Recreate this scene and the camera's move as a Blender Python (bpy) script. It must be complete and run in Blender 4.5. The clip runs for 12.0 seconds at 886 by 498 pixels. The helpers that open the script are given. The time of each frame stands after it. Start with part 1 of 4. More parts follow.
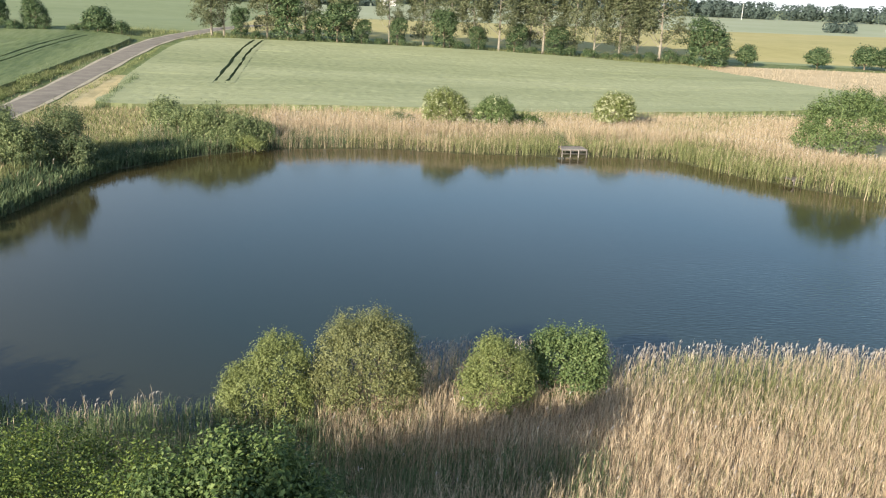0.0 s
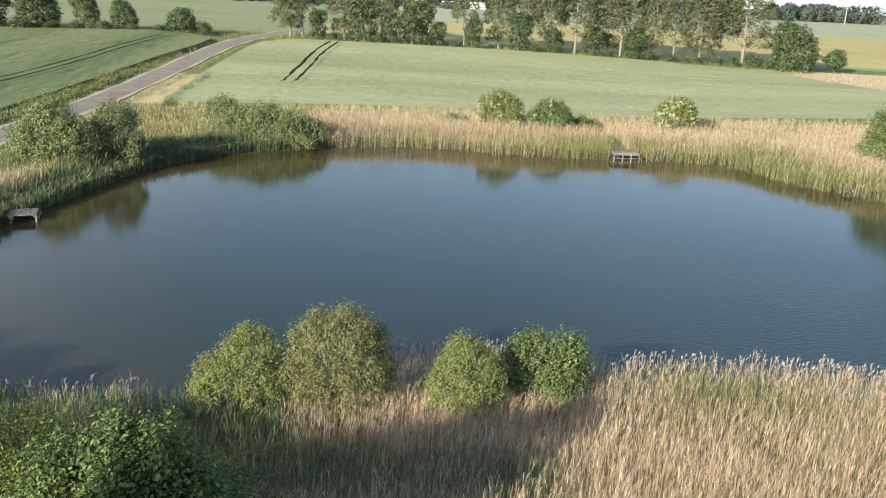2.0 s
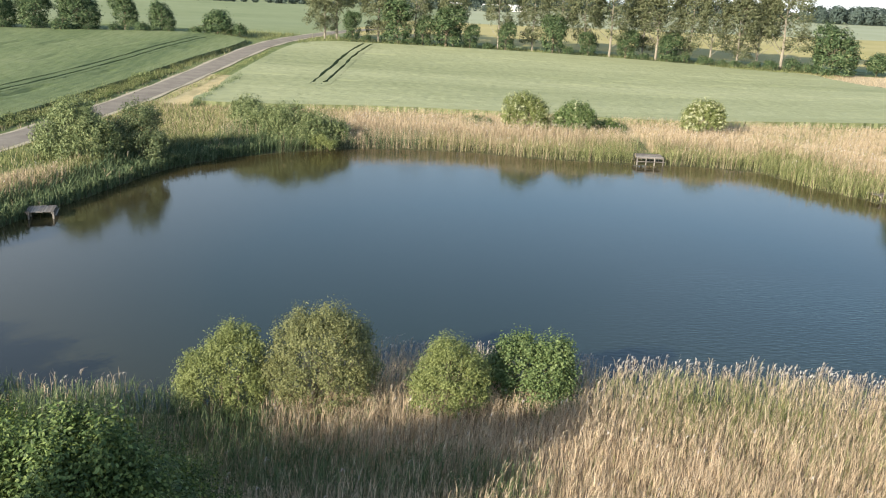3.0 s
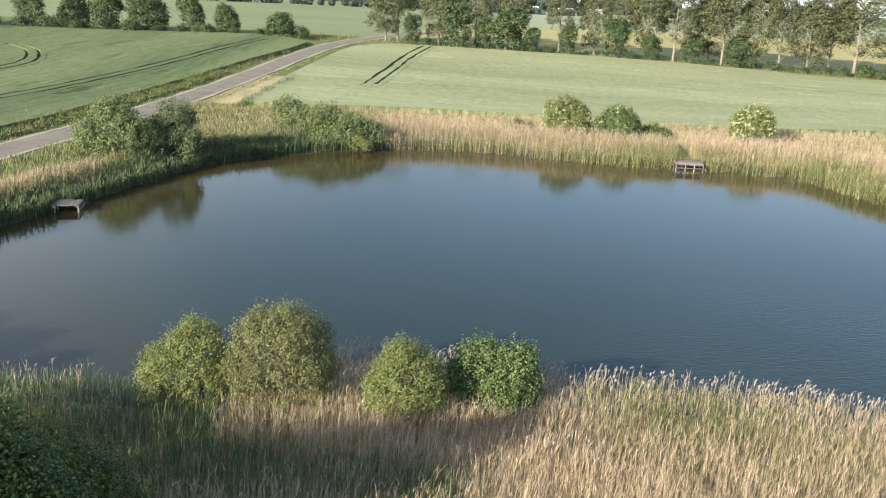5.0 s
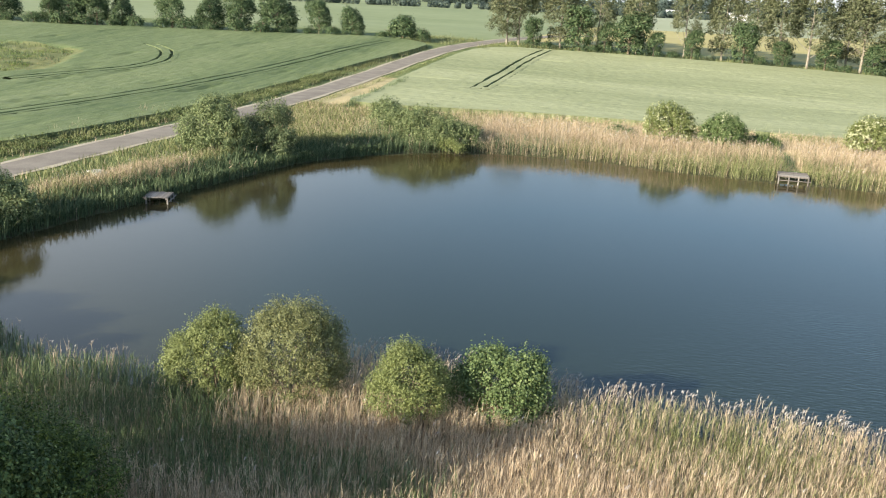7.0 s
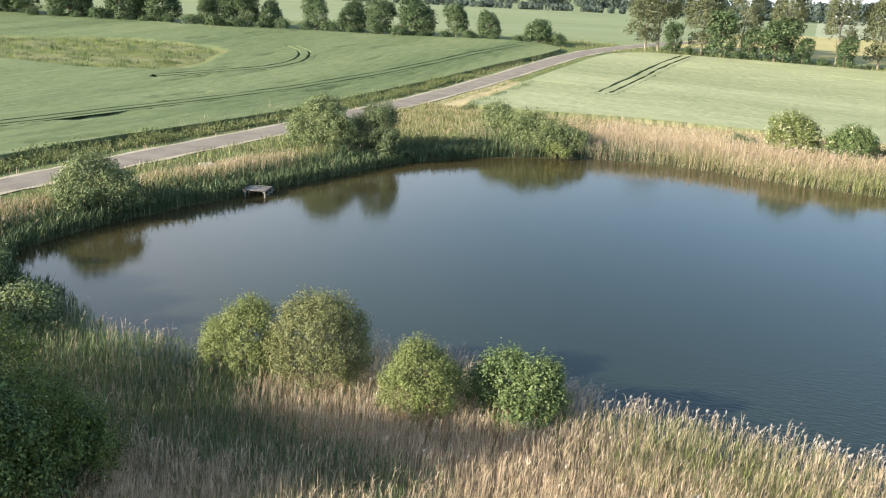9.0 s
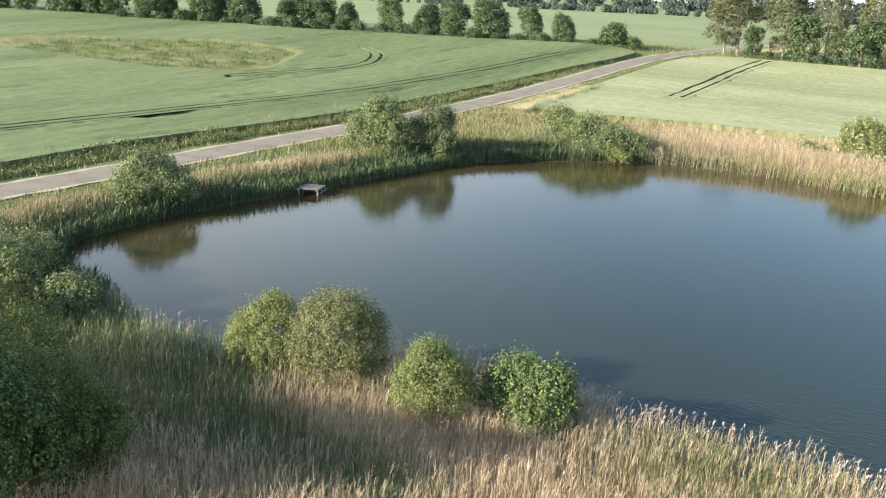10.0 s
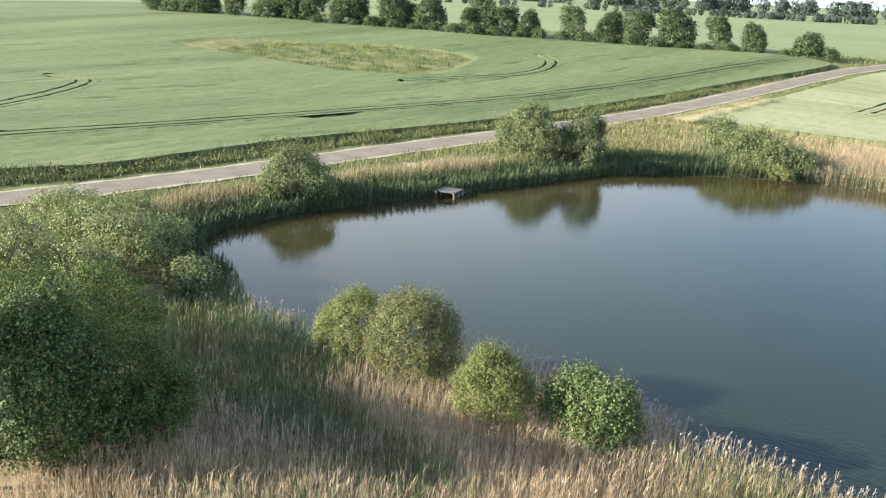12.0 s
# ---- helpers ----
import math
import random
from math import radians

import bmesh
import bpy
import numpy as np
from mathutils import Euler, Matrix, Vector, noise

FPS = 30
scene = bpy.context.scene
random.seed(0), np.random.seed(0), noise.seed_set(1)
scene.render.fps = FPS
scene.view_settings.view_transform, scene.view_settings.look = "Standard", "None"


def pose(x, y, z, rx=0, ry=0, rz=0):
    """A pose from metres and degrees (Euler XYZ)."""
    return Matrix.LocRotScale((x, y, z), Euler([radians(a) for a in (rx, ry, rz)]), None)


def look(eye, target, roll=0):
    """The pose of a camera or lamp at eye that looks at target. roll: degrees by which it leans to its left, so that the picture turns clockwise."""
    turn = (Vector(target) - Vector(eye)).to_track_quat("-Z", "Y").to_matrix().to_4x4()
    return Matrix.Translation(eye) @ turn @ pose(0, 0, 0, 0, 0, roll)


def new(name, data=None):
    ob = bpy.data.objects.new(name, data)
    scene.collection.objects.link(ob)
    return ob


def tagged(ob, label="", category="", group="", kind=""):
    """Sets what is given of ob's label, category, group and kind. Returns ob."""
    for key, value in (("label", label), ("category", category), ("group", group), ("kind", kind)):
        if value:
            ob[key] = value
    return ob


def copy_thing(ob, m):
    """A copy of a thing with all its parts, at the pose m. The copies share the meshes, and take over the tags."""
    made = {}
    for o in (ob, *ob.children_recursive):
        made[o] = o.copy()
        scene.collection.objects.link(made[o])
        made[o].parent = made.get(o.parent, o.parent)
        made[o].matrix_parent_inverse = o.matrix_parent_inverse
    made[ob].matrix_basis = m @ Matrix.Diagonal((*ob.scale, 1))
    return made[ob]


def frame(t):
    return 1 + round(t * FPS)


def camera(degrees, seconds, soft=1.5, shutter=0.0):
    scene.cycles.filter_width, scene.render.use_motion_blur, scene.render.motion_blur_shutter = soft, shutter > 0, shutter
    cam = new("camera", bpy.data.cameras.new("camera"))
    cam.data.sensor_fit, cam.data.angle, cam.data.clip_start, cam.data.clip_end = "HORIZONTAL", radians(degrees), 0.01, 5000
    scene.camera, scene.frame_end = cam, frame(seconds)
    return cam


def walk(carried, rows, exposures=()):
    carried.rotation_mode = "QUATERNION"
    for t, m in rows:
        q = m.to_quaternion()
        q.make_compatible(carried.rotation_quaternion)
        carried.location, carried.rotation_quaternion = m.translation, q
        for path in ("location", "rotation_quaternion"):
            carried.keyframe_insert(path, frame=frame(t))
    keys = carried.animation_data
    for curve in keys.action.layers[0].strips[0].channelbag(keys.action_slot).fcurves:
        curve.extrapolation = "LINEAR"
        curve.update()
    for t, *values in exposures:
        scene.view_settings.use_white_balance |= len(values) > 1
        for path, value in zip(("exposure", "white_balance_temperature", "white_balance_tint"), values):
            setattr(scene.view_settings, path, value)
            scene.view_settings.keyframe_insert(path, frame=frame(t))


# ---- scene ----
cam = camera(53.5, 12.0, soft=1.15)
PATH = [
    (0, (0.773, 0.025, 16.742), (1.122, 1.914, 16.183), 2.4),
    (0.5, (1.788, -0.105, 16.68), (2.088, 1.792, 16.121), 2.4),
    (1, (2.963, -0.256, 16.69), (3.213, 1.647, 16.13), 2.4),
    (1.5, (4.014, -0.292, 16.687), (4.216, 1.618, 16.127), 2.5),
    (2, (5.15, -0.374, 16.714), (5.303, 1.539, 16.154), 2.5),
    (2.5, (6.165, -0.382, 16.694), (6.266, 1.535, 16.134), 2.5),
    (3, (7.264, -0.294, 16.651), (7.327, 1.626, 16.093), 2.5),
    (5, (11.6, 0.181, 16.641), (11.497, 2.099, 16.084), 2.6),
    (5.5, (12.648, 0.325, 16.694), (12.479, 2.238, 16.135), 2.5),
    (6, (13.813, 0.524, 16.734), (13.565, 2.428, 16.175), 2.5),
    (6.5, (14.868, 0.648, 16.796), (14.55, 2.541, 16.235), 2.5),
    (7, (16.125, 0.911, 16.861), (15.728, 2.788, 16.298), 2.6),
    (9, (20.768, 2.255, 16.926), (20.055, 4.035, 16.358), 2.6),
    (9.5, (21.9, 2.686, 16.975), (21.109, 4.433, 16.405), 2.6),
    (10, (22.993, 3.194, 16.988), (22.118, 4.9, 16.418), 2.6),
    (10.5, (24.03, 3.693, 17.025), (23.064, 5.348, 16.454), 2.6),
    (11, (24.996, 4.259, 17.058), (23.941, 5.859, 16.486), 2.6),
    (11.5, (25.925, 4.847, 17.104), (24.789, 6.39, 16.532), 2.7),
    (12, (26.803, 5.51, 17.12), (25.578, 6.983, 16.548), 2.6),
]
walk(cam, [(t, look(eye, target, roll)) for t, eye, target, roll in PATH], [(0, 0.9), (4, 1.0), (7, 1.12), (12, 1.42)])

# ---- light ----
SUN_AZ, SUN_EL = 222.0, 19.5      # compass bearing from +y, clockwise; height in degrees
world = bpy.data.worlds.new("sky")
scene.world = world
world.use_nodes = True
_wn = world.node_tree.nodes
_sky = _wn.new("ShaderNodeTexSky")
_sky.sky_type = "NISHITA"
_sky.sun_disc = False
_sky.sun_elevation = radians(SUN_EL)
_sky.sun_rotation = radians(SUN_AZ)
_sky.air_density, _sky.dust_density, _sky.ozone_density = 1.0, 0.2, 2.2
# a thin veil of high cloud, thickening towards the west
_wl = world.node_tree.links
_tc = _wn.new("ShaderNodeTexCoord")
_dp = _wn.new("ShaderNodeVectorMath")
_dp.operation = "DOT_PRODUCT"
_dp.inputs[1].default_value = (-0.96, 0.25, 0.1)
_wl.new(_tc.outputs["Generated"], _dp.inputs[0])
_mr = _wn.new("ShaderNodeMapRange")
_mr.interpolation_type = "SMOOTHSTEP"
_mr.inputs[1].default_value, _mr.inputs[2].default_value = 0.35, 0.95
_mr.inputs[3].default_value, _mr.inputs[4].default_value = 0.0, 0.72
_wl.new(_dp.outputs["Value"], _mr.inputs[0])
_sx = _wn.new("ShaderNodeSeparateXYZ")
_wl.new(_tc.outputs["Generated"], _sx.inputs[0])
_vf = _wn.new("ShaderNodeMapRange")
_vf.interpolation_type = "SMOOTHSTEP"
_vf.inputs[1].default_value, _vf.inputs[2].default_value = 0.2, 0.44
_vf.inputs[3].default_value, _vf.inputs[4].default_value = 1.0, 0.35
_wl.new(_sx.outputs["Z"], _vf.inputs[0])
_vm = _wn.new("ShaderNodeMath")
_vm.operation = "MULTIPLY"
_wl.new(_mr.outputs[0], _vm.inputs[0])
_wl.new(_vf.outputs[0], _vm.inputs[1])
# added paler sky high in the south-west, out of view, to fill shadows
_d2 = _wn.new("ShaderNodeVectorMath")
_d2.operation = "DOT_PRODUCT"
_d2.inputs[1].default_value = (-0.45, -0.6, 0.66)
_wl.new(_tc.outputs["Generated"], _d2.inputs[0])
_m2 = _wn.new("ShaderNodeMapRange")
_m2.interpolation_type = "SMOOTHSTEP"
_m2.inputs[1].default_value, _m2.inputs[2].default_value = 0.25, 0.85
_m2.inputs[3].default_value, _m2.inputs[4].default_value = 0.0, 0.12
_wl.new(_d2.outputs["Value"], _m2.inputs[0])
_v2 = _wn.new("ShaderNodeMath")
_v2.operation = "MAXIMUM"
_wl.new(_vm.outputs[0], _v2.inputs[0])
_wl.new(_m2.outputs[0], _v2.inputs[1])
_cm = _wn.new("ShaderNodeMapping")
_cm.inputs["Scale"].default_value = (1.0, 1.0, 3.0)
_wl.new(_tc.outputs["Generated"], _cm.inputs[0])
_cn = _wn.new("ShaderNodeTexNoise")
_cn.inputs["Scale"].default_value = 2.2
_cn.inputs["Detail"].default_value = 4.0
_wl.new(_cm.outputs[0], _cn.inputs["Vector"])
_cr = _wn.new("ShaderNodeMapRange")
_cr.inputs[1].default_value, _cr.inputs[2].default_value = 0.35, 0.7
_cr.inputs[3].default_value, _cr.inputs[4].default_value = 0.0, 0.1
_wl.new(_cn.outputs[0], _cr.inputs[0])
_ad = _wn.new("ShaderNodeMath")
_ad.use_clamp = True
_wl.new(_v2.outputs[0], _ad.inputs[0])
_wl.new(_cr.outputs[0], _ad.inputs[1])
# pale haze low over the horizon
_hz = _wn.new("ShaderNodeMapRange")
_hz.inputs[1].default_value, _hz.inputs[2].default_value = 0.0, 0.1
_hz.inputs[3].default_value, _hz.inputs[4].default_value = 0.75, 0.0
_wl.new(_sx.outputs["Z"], _hz.inputs[0])
_hm = _wn.new("ShaderNodeMath")
_hm.operation = "MAXIMUM"
_wl.new(_ad.outputs[0], _hm.inputs[0])
_wl.new(_hz.outputs[0], _hm.inputs[1])
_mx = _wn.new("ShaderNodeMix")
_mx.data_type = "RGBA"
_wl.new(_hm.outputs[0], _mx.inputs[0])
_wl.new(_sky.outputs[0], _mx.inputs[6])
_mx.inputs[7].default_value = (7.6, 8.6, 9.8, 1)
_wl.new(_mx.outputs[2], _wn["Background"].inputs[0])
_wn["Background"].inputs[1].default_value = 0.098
sun = new("sun", bpy.data.lights.new("sun", "SUN"))
sun.data.energy, sun.data.angle, sun.data.color = 5.0, radians(0.6), (1.0, 0.905, 0.74)
_sd = Vector((math.sin(radians(SUN_AZ)) * math.cos(radians(SUN_EL)), math.cos(radians(SUN_AZ)) * math.cos(radians(SUN_EL)), math.sin(radians(SUN_EL))))
sun.matrix_world = look(_sd * 100, (0, 0, 0))

rng = np.random.default_rng(7)


# ---- materials ----
def material(name, stops, rough=0.8, scale=1.0, detail=5.0, island=0.0, objrand=0.0, bump=0.0, bump_scale=None, fine=None, spec=0.3, translucent=0.0, stretch=(1, 1, 1)):
    """A noise-mottled surface. stops: colours from dark to light; island/objrand: share of the colour taken from the piece's own random number."""
    m = bpy.data.materials.new(name)
    m.use_nodes = True
    nt = m.node_tree
    N, L = nt.nodes, nt.links
    bsdf = N["Principled BSDF"]
    bsdf.inputs["Roughness"].default_value = rough
    bsdf.inputs["Specular IOR Level"].default_value = spec
    geo = N.new("ShaderNodeNewGeometry")
    mp = N.new("ShaderNodeMapping")
    mp.inputs["Scale"].default_value = stretch
    L.new(geo.outputs["Position"], mp.inputs["Vector"])
    nz = N.new("ShaderNodeTexNoise")
    nz.inputs["Scale"].default_value = scale
    nz.inputs["Detail"].default_value = detail
    L.new(mp.outputs[0], nz.inputs["Vector"])
    fac = nz.outputs["Fac"]

    def blend(a, b, w):
        x = N.new("ShaderNodeMix")
        x.inputs[0].default_value = w
        L.new(a, x.inputs[2])
        L.new(b, x.inputs[3])
        return x.outputs[0]

    if fine:
        n2 = N.new("ShaderNodeTexNoise")
        n2.inputs["Scale"].default_value = fine
        n2.inputs["Detail"].default_value = 3.0
        L.new(mp.outputs[0], n2.inputs["Vector"])
        fac = blend(fac, n2.outputs["Fac"], 0.4)
    if island:
        fac = blend(fac, geo.outputs["Random Per Island"], island)
    if objrand:
        oi = N.new("ShaderNodeObjectInfo")
        fac = blend(fac, oi.outputs["Random"], objrand)
    ramp = N.new("ShaderNodeValToRGB")
    cr = ramp.color_ramp
    lo, hi = (0.28, 0.72) if not island else (0.15, 0.85)
    while len(cr.elements) < len(stops):
        cr.elements.new(0.5)
    for i, c in enumerate(stops):
        cr.elements[i].position = lo + (hi - lo) * i / max(1, len(stops) - 1)
        cr.elements[i].color = (*c, 1)
    L.new(fac, ramp.inputs[0])
    L.new(ramp.outputs[0], bsdf.inputs["Base Color"])
    if bump:
        bp = N.new("ShaderNodeBump")
        bp.inputs["Strength"].default_value = bump
        bp.inputs["Distance"].default_value = 0.05
        nb = N.new("ShaderNodeTexNoise")
        nb.inputs["Scale"].default_value = bump_scale or scale * 6
        nb.inputs["Detail"].default_value = 4.0
        L.new(mp.outputs[0], nb.inputs["Vector"])
        L.new(nb.outputs["Fac"], bp.inputs["Height"])
        L.new(bp.outputs[0], bsdf.inputs["Normal"])
    if translucent:
        tr = N.new("ShaderNodeBsdfTranslucent")
        L.new(ramp.outputs[0], tr.inputs[0])
        mx = N.new("ShaderNodeMixShader")
        mx.inputs[0].default_value = translucent
        L.new(bsdf.outputs[0], mx.inputs[1])
        L.new(tr.outputs[0], mx.inputs[2])
        L.new(mx.outputs[0], N["Material Output"].inputs[0])
    return m


M_SOIL = material("marsh_soil", [(0.03, 0.035, 0.015), (0.07, 0.07, 0.03), (0.13, 0.11, 0.06)], 0.95, 0.6, fine=6, bump=0.6)
M_GRASS = material("verge_grass", [(0.07, 0.1, 0.03), (0.14, 0.175, 0.055), (0.25, 0.25, 0.1)], 0.9, 0.35, fine=5, bump=0.8, bump_scale=8)
M_DRY = material("dry_grass", [(0.25, 0.21, 0.1), (0.42, 0.35, 0.18), (0.56, 0.47, 0.28)], 0.9, 0.4, fine=5, bump=0.7, bump_scale=8)
M_LITTER = material("reed_litter", [(0.16, 0.12, 0.07), (0.3, 0.235, 0.15), (0.42, 0.34, 0.23)], 0.95, 1.2, fine=9, bump=0.7)
M_STRAW = material("golden_straw", [(0.34, 0.28, 0.13), (0.5, 0.4, 0.21), (0.62, 0.5, 0.29)], 0.95, 0.5, fine=5, bump=0.6)
M_FAR = material("far_field", [(0.17, 0.21, 0.085), (0.225, 0.26, 0.12), (0.28, 0.31, 0.16)], 0.9, 0.01, fine=0.15)
M_PALE = material("pale_far_field", [(0.27, 0.3, 0.17), (0.34, 0.36, 0.22), (0.4, 0.41, 0.27)], 0.9, 0.01, fine=0.12)
M_YELLOW = material("rape_field", [(0.33, 0.29, 0.1), (0.42, 0.36, 0.14), (0.5, 0.42, 0.19)], 0.9, 0.02, fine=0.2)
M_TAN = material("pale_reed_field", [(0.4, 0.31, 0.17), (0.52, 0.41, 0.25), (0.6, 0.48, 0.3)], 0.9, 0.08, fine=0.8, bump=0.6, bump_scale=3)
M_CROP = material("cereal_crop", [(0.055, 0.09, 0.028), (0.145, 0.182, 0.072), (0.235, 0.26, 0.124)], 0.85, 0.06, detail=10, fine=1.6, bump=1.0, bump_scale=5, stretch=(1, 0.1, 1))
M_CROP_E = material("ripening_cereal_crop", [(0.185, 0.212, 0.096), (0.305, 0.322, 0.168), (0.42, 0.426, 0.242)], 0.85, 0.05, detail=8, fine=1.3, bump=1.0, bump_scale=5, stretch=(0.1, 1, 1))
M_YGRASS = material("yellow_green_weeds", [(0.09, 0.15, 0.032), (0.18, 0.24, 0.055), (0.33, 0.36, 0.12)], 0.8, 0.15, island=0.5, translucent=0.15)
M_WEED = material("weedy_patch", [(0.1, 0.125, 0.042), (0.175, 0.185, 0.072), (0.28, 0.26, 0.13)], 0.9, 0.12, fine=0.9, bump=0.8)
M_ROAD = material("worn_asphalt", [(0.165, 0.138, 0.108), (0.235, 0.202, 0.162), (0.31, 0.27, 0.216)], 0.9, 0.5, fine=9)
M_SAND = material("sandy_shoulder", [(0.31, 0.265, 0.185), (0.42, 0.365, 0.265), (0.53, 0.47, 0.36)], 0.95, 1.2, fine=12, bump=0.4)
M_REED = material("dry_reed", [(0.37, 0.28, 0.185), (0.62, 0.48, 0.325), (0.82, 0.675, 0.485)], 0.7, 0.5, island=0.62, translucent=0.34)
M_REEDG = material("green_reed", [(0.07, 0.09, 0.029), (0.185, 0.2, 0.074), (0.35, 0.35, 0.165)], 0.7, 0.5, island=0.7, translucent=0.08)
M_REEDF = material("pale_dry_reed", [(0.27, 0.2, 0.12), (0.47, 0.365, 0.24), (0.62, 0.505, 0.36)], 0.8, 0.4, island=0.55, translucent=0.15)
# deep green, darkened further to carry the bank face's shade
M_REEDD = material("deep_green_shaded_reed", [(0.038, 0.068, 0.03), (0.09, 0.13, 0.055), (0.21, 0.25, 0.125)], 0.7, 0.5, island=0.65, translucent=0.03)
M_REEDN = material("lush_green_reed", [(0.045, 0.08, 0.028), (0.115, 0.165, 0.065), (0.265, 0.315, 0.15)], 0.6, 0.5, island=0.7, spec=0.4, translucent=0.14)
M_WEEDL = material("verge_weed_leaf", [(0.06, 0.09, 0.03), (0.15, 0.185, 0.065), (0.27, 0.295, 0.125)], 0.7, 0.4, island=0.5, translucent=0.1)
M_DRYW = material("russet_dry_grass", [(0.2, 0.13, 0.06), (0.32, 0.22, 0.11), (0.44, 0.33, 0.18)], 0.85, 0.3, island=0.5, translucent=0.1)
M_PLUME = material("reed_plume", [(0.3, 0.25, 0.22), (0.47, 0.42, 0.38), (0.66, 0.61, 0.57)], 0.9, 1.0, island=0.6, translucent=0.2)
M_WILLOW = material("willow_leaf", [(0.1, 0.125, 0.036), (0.2, 0.232, 0.076), (0.325, 0.355, 0.145)], 0.6, 1.6, island=0.52, spec=0.35, translucent=0.24)
M_PALEW = material("pale_willow_leaf", [(0.09, 0.12, 0.04), (0.24, 0.28, 0.108), (0.45, 0.47, 0.235)], 0.6, 1.6, island=0.55, spec=0.35, translucent=0.22)
M_OLIVE = material("olive_willow_leaf", [(0.085, 0.1, 0.034), (0.19, 0.2, 0.078), (0.325, 0.325, 0.155)], 0.6, 1.6, island=0.52, spec=0.35, translucent=0.22)
M_GREY = material("grey_willow_leaf", [(0.055, 0.085, 0.03), (0.16, 0.2, 0.078), (0.35, 0.385, 0.185)], 0.6, 1.6, island=0.55, spec=0.35, translucent=0.16)
# darker copy of the grey willow leaf, shade put into its colour
M_GREY2 = material("shaded_willow_leaf", [(0.04, 0.065, 0.025), (0.12, 0.155, 0.066), (0.27, 0.3, 0.15)], 0.6, 1.6, island=0.55, spec=0.35, translucent=0.15)
M_DARK = material("dark_leaf", [(0.02, 0.04, 0.012), (0.07, 0.115, 0.03), (0.24, 0.3, 0.1)], 0.6, 1.6, island=0.55, spec=0.35, translucent=0.14)
M_FRESH = material("fresh_leaf", [(0.055, 0.09, 0.028), (0.125, 0.178, 0.06), (0.25, 0.305, 0.125)], 0.6, 1.6, island=0.5, spec=0.35, translucent=0.2)
M_YGREEN = material("yellow_green_leaf", [(0.018, 0.034, 0.006), (0.066, 0.106, 0.018), (0.24, 0.29, 0.06)], 0.6, 1.6, island=0.5, spec=0.35, translucent=0.1)
M_STALK = material("cereal_stalk", [(0.11, 0.135, 0.055), (0.17, 0.195, 0.09), (0.26, 0.275, 0.14)], 0.8, 0.3, island=0.5, translucent=0.15)
M_TRACK = material("bare_track_soil", [(0.08, 0.11, 0.045), (0.13, 0.16, 0.07), (0.19, 0.21, 0.1)], 0.95, 1.0, fine=7, bump=0.5)
M_HEDGE = material("hedge_tree_leaf", [(0.026, 0.054, 0.024), (0.078, 0.122, 0.053), (0.19, 0.235, 0.112)], 0.7, 1.0, island=0.62, spec=0.2, translucent=0.18)
M_FLOWER = material("elder_flower", [(0.36, 0.38, 0.2), (0.46, 0.47, 0.27), (0.56, 0.55, 0.35)], 0.8, 2.0, island=0.5, translucent=0.2)
M_POPLAR = material("poplar_leaf", [(0.075, 0.09, 0.042), (0.155, 0.172, 0.088), (0.3, 0.3, 0.185)], 0.68, 1.3, island=0.5, spec=0.2, translucent=0.3)
M_BARK = material("bark", [(0.1, 0.075, 0.05), (0.2, 0.16, 0.11), (0.32, 0.27, 0.2)], 0.9, 3.0, fine=15, bump=0.6)
M_PALEBARK = material("pale_bark", [(0.17, 0.145, 0.11), (0.28, 0.245, 0.19), (0.4, 0.355, 0.29)], 0.9, 2.0, fine=12, bump=0.4)
M_WOOD = material("weathered_wood", [(0.13, 0.115, 0.1), (0.235, 0.21, 0.185), (0.36, 0.325, 0.285)], 0.85, 1.5, fine=20, objrand=0.4, bump=0.4, stretch=(1, 6, 1))
M_WOODS = material("far_woods_leaf", [(0.045, 0.066, 0.056), (0.065, 0.09, 0.076), (0.092, 0.118, 0.1)], 0.8, 0.02, fine=0.2)
M_CONC = material("pale_concrete", [(0.4, 0.39, 0.33), (0.5, 0.49, 0.42), (0.6, 0.58, 0.5)], 0.9, 2.0, fine=14, bump=0.3)
M_WALL = material("white_plaster", [(0.6, 0.58, 0.54), (0.72, 0.7, 0.66), (0.8, 0.78, 0.74)], 0.9, 0.6)
M_ROOF = material("red_tile", [(0.3, 0.1, 0.06), (0.42, 0.15, 0.09), (0.5, 0.2, 0.12)], 0.85, 0.8, fine=4)
M_GLASSY = material("dark_pane", [(0.03, 0.035, 0.04), (0.05, 0.055, 0.06)], 0.15, 1.0, spec=0.5)

M_WATER = bpy.data.materials.new("pond_water")
M_WATER.use_nodes = True
_n, _l = M_WATER.node_tree.nodes, M_WATER.node_tree.links
_b = _n["Principled BSDF"]
_b.inputs["Roughness"].default_value = 0.07
_b.inputs["IOR"].default_value = 1.333
_g = _n.new("ShaderNodeNewGeometry")
_mp = _n.new("ShaderNodeMapping")
_mp.inputs["Scale"].default_value = (0.7, 2.2, 1)
_mp.inputs["Rotation"].default_value = (0, 0, radians(-25))
_l.new(_g.outputs["Position"], _mp.inputs[0])
_w1 = _n.new("ShaderNodeTexNoise")
_w1.inputs["Scale"].default_value = 2.5
_w1.inputs["Detail"].default_value = 4.0
_l.new(_mp.outputs[0], _w1.inputs["Vector"])
_w2 = _n.new("ShaderNodeTexNoise")
_w2.inputs["Scale"].default_value = 0.06
_w2.inputs["Detail"].default_value = 2.0
_l.new(_g.outputs["Position"], _w2.inputs["Vector"])
_wx = _n.new("ShaderNodeVectorMath")
_wx.operation = "DOT_PRODUCT"
_wx.inputs[1].default_value = (0.02, -0.04, 0)
_l.new(_g.outputs["Position"], _wx.inputs[0])
_wa = _n.new("ShaderNodeMath")
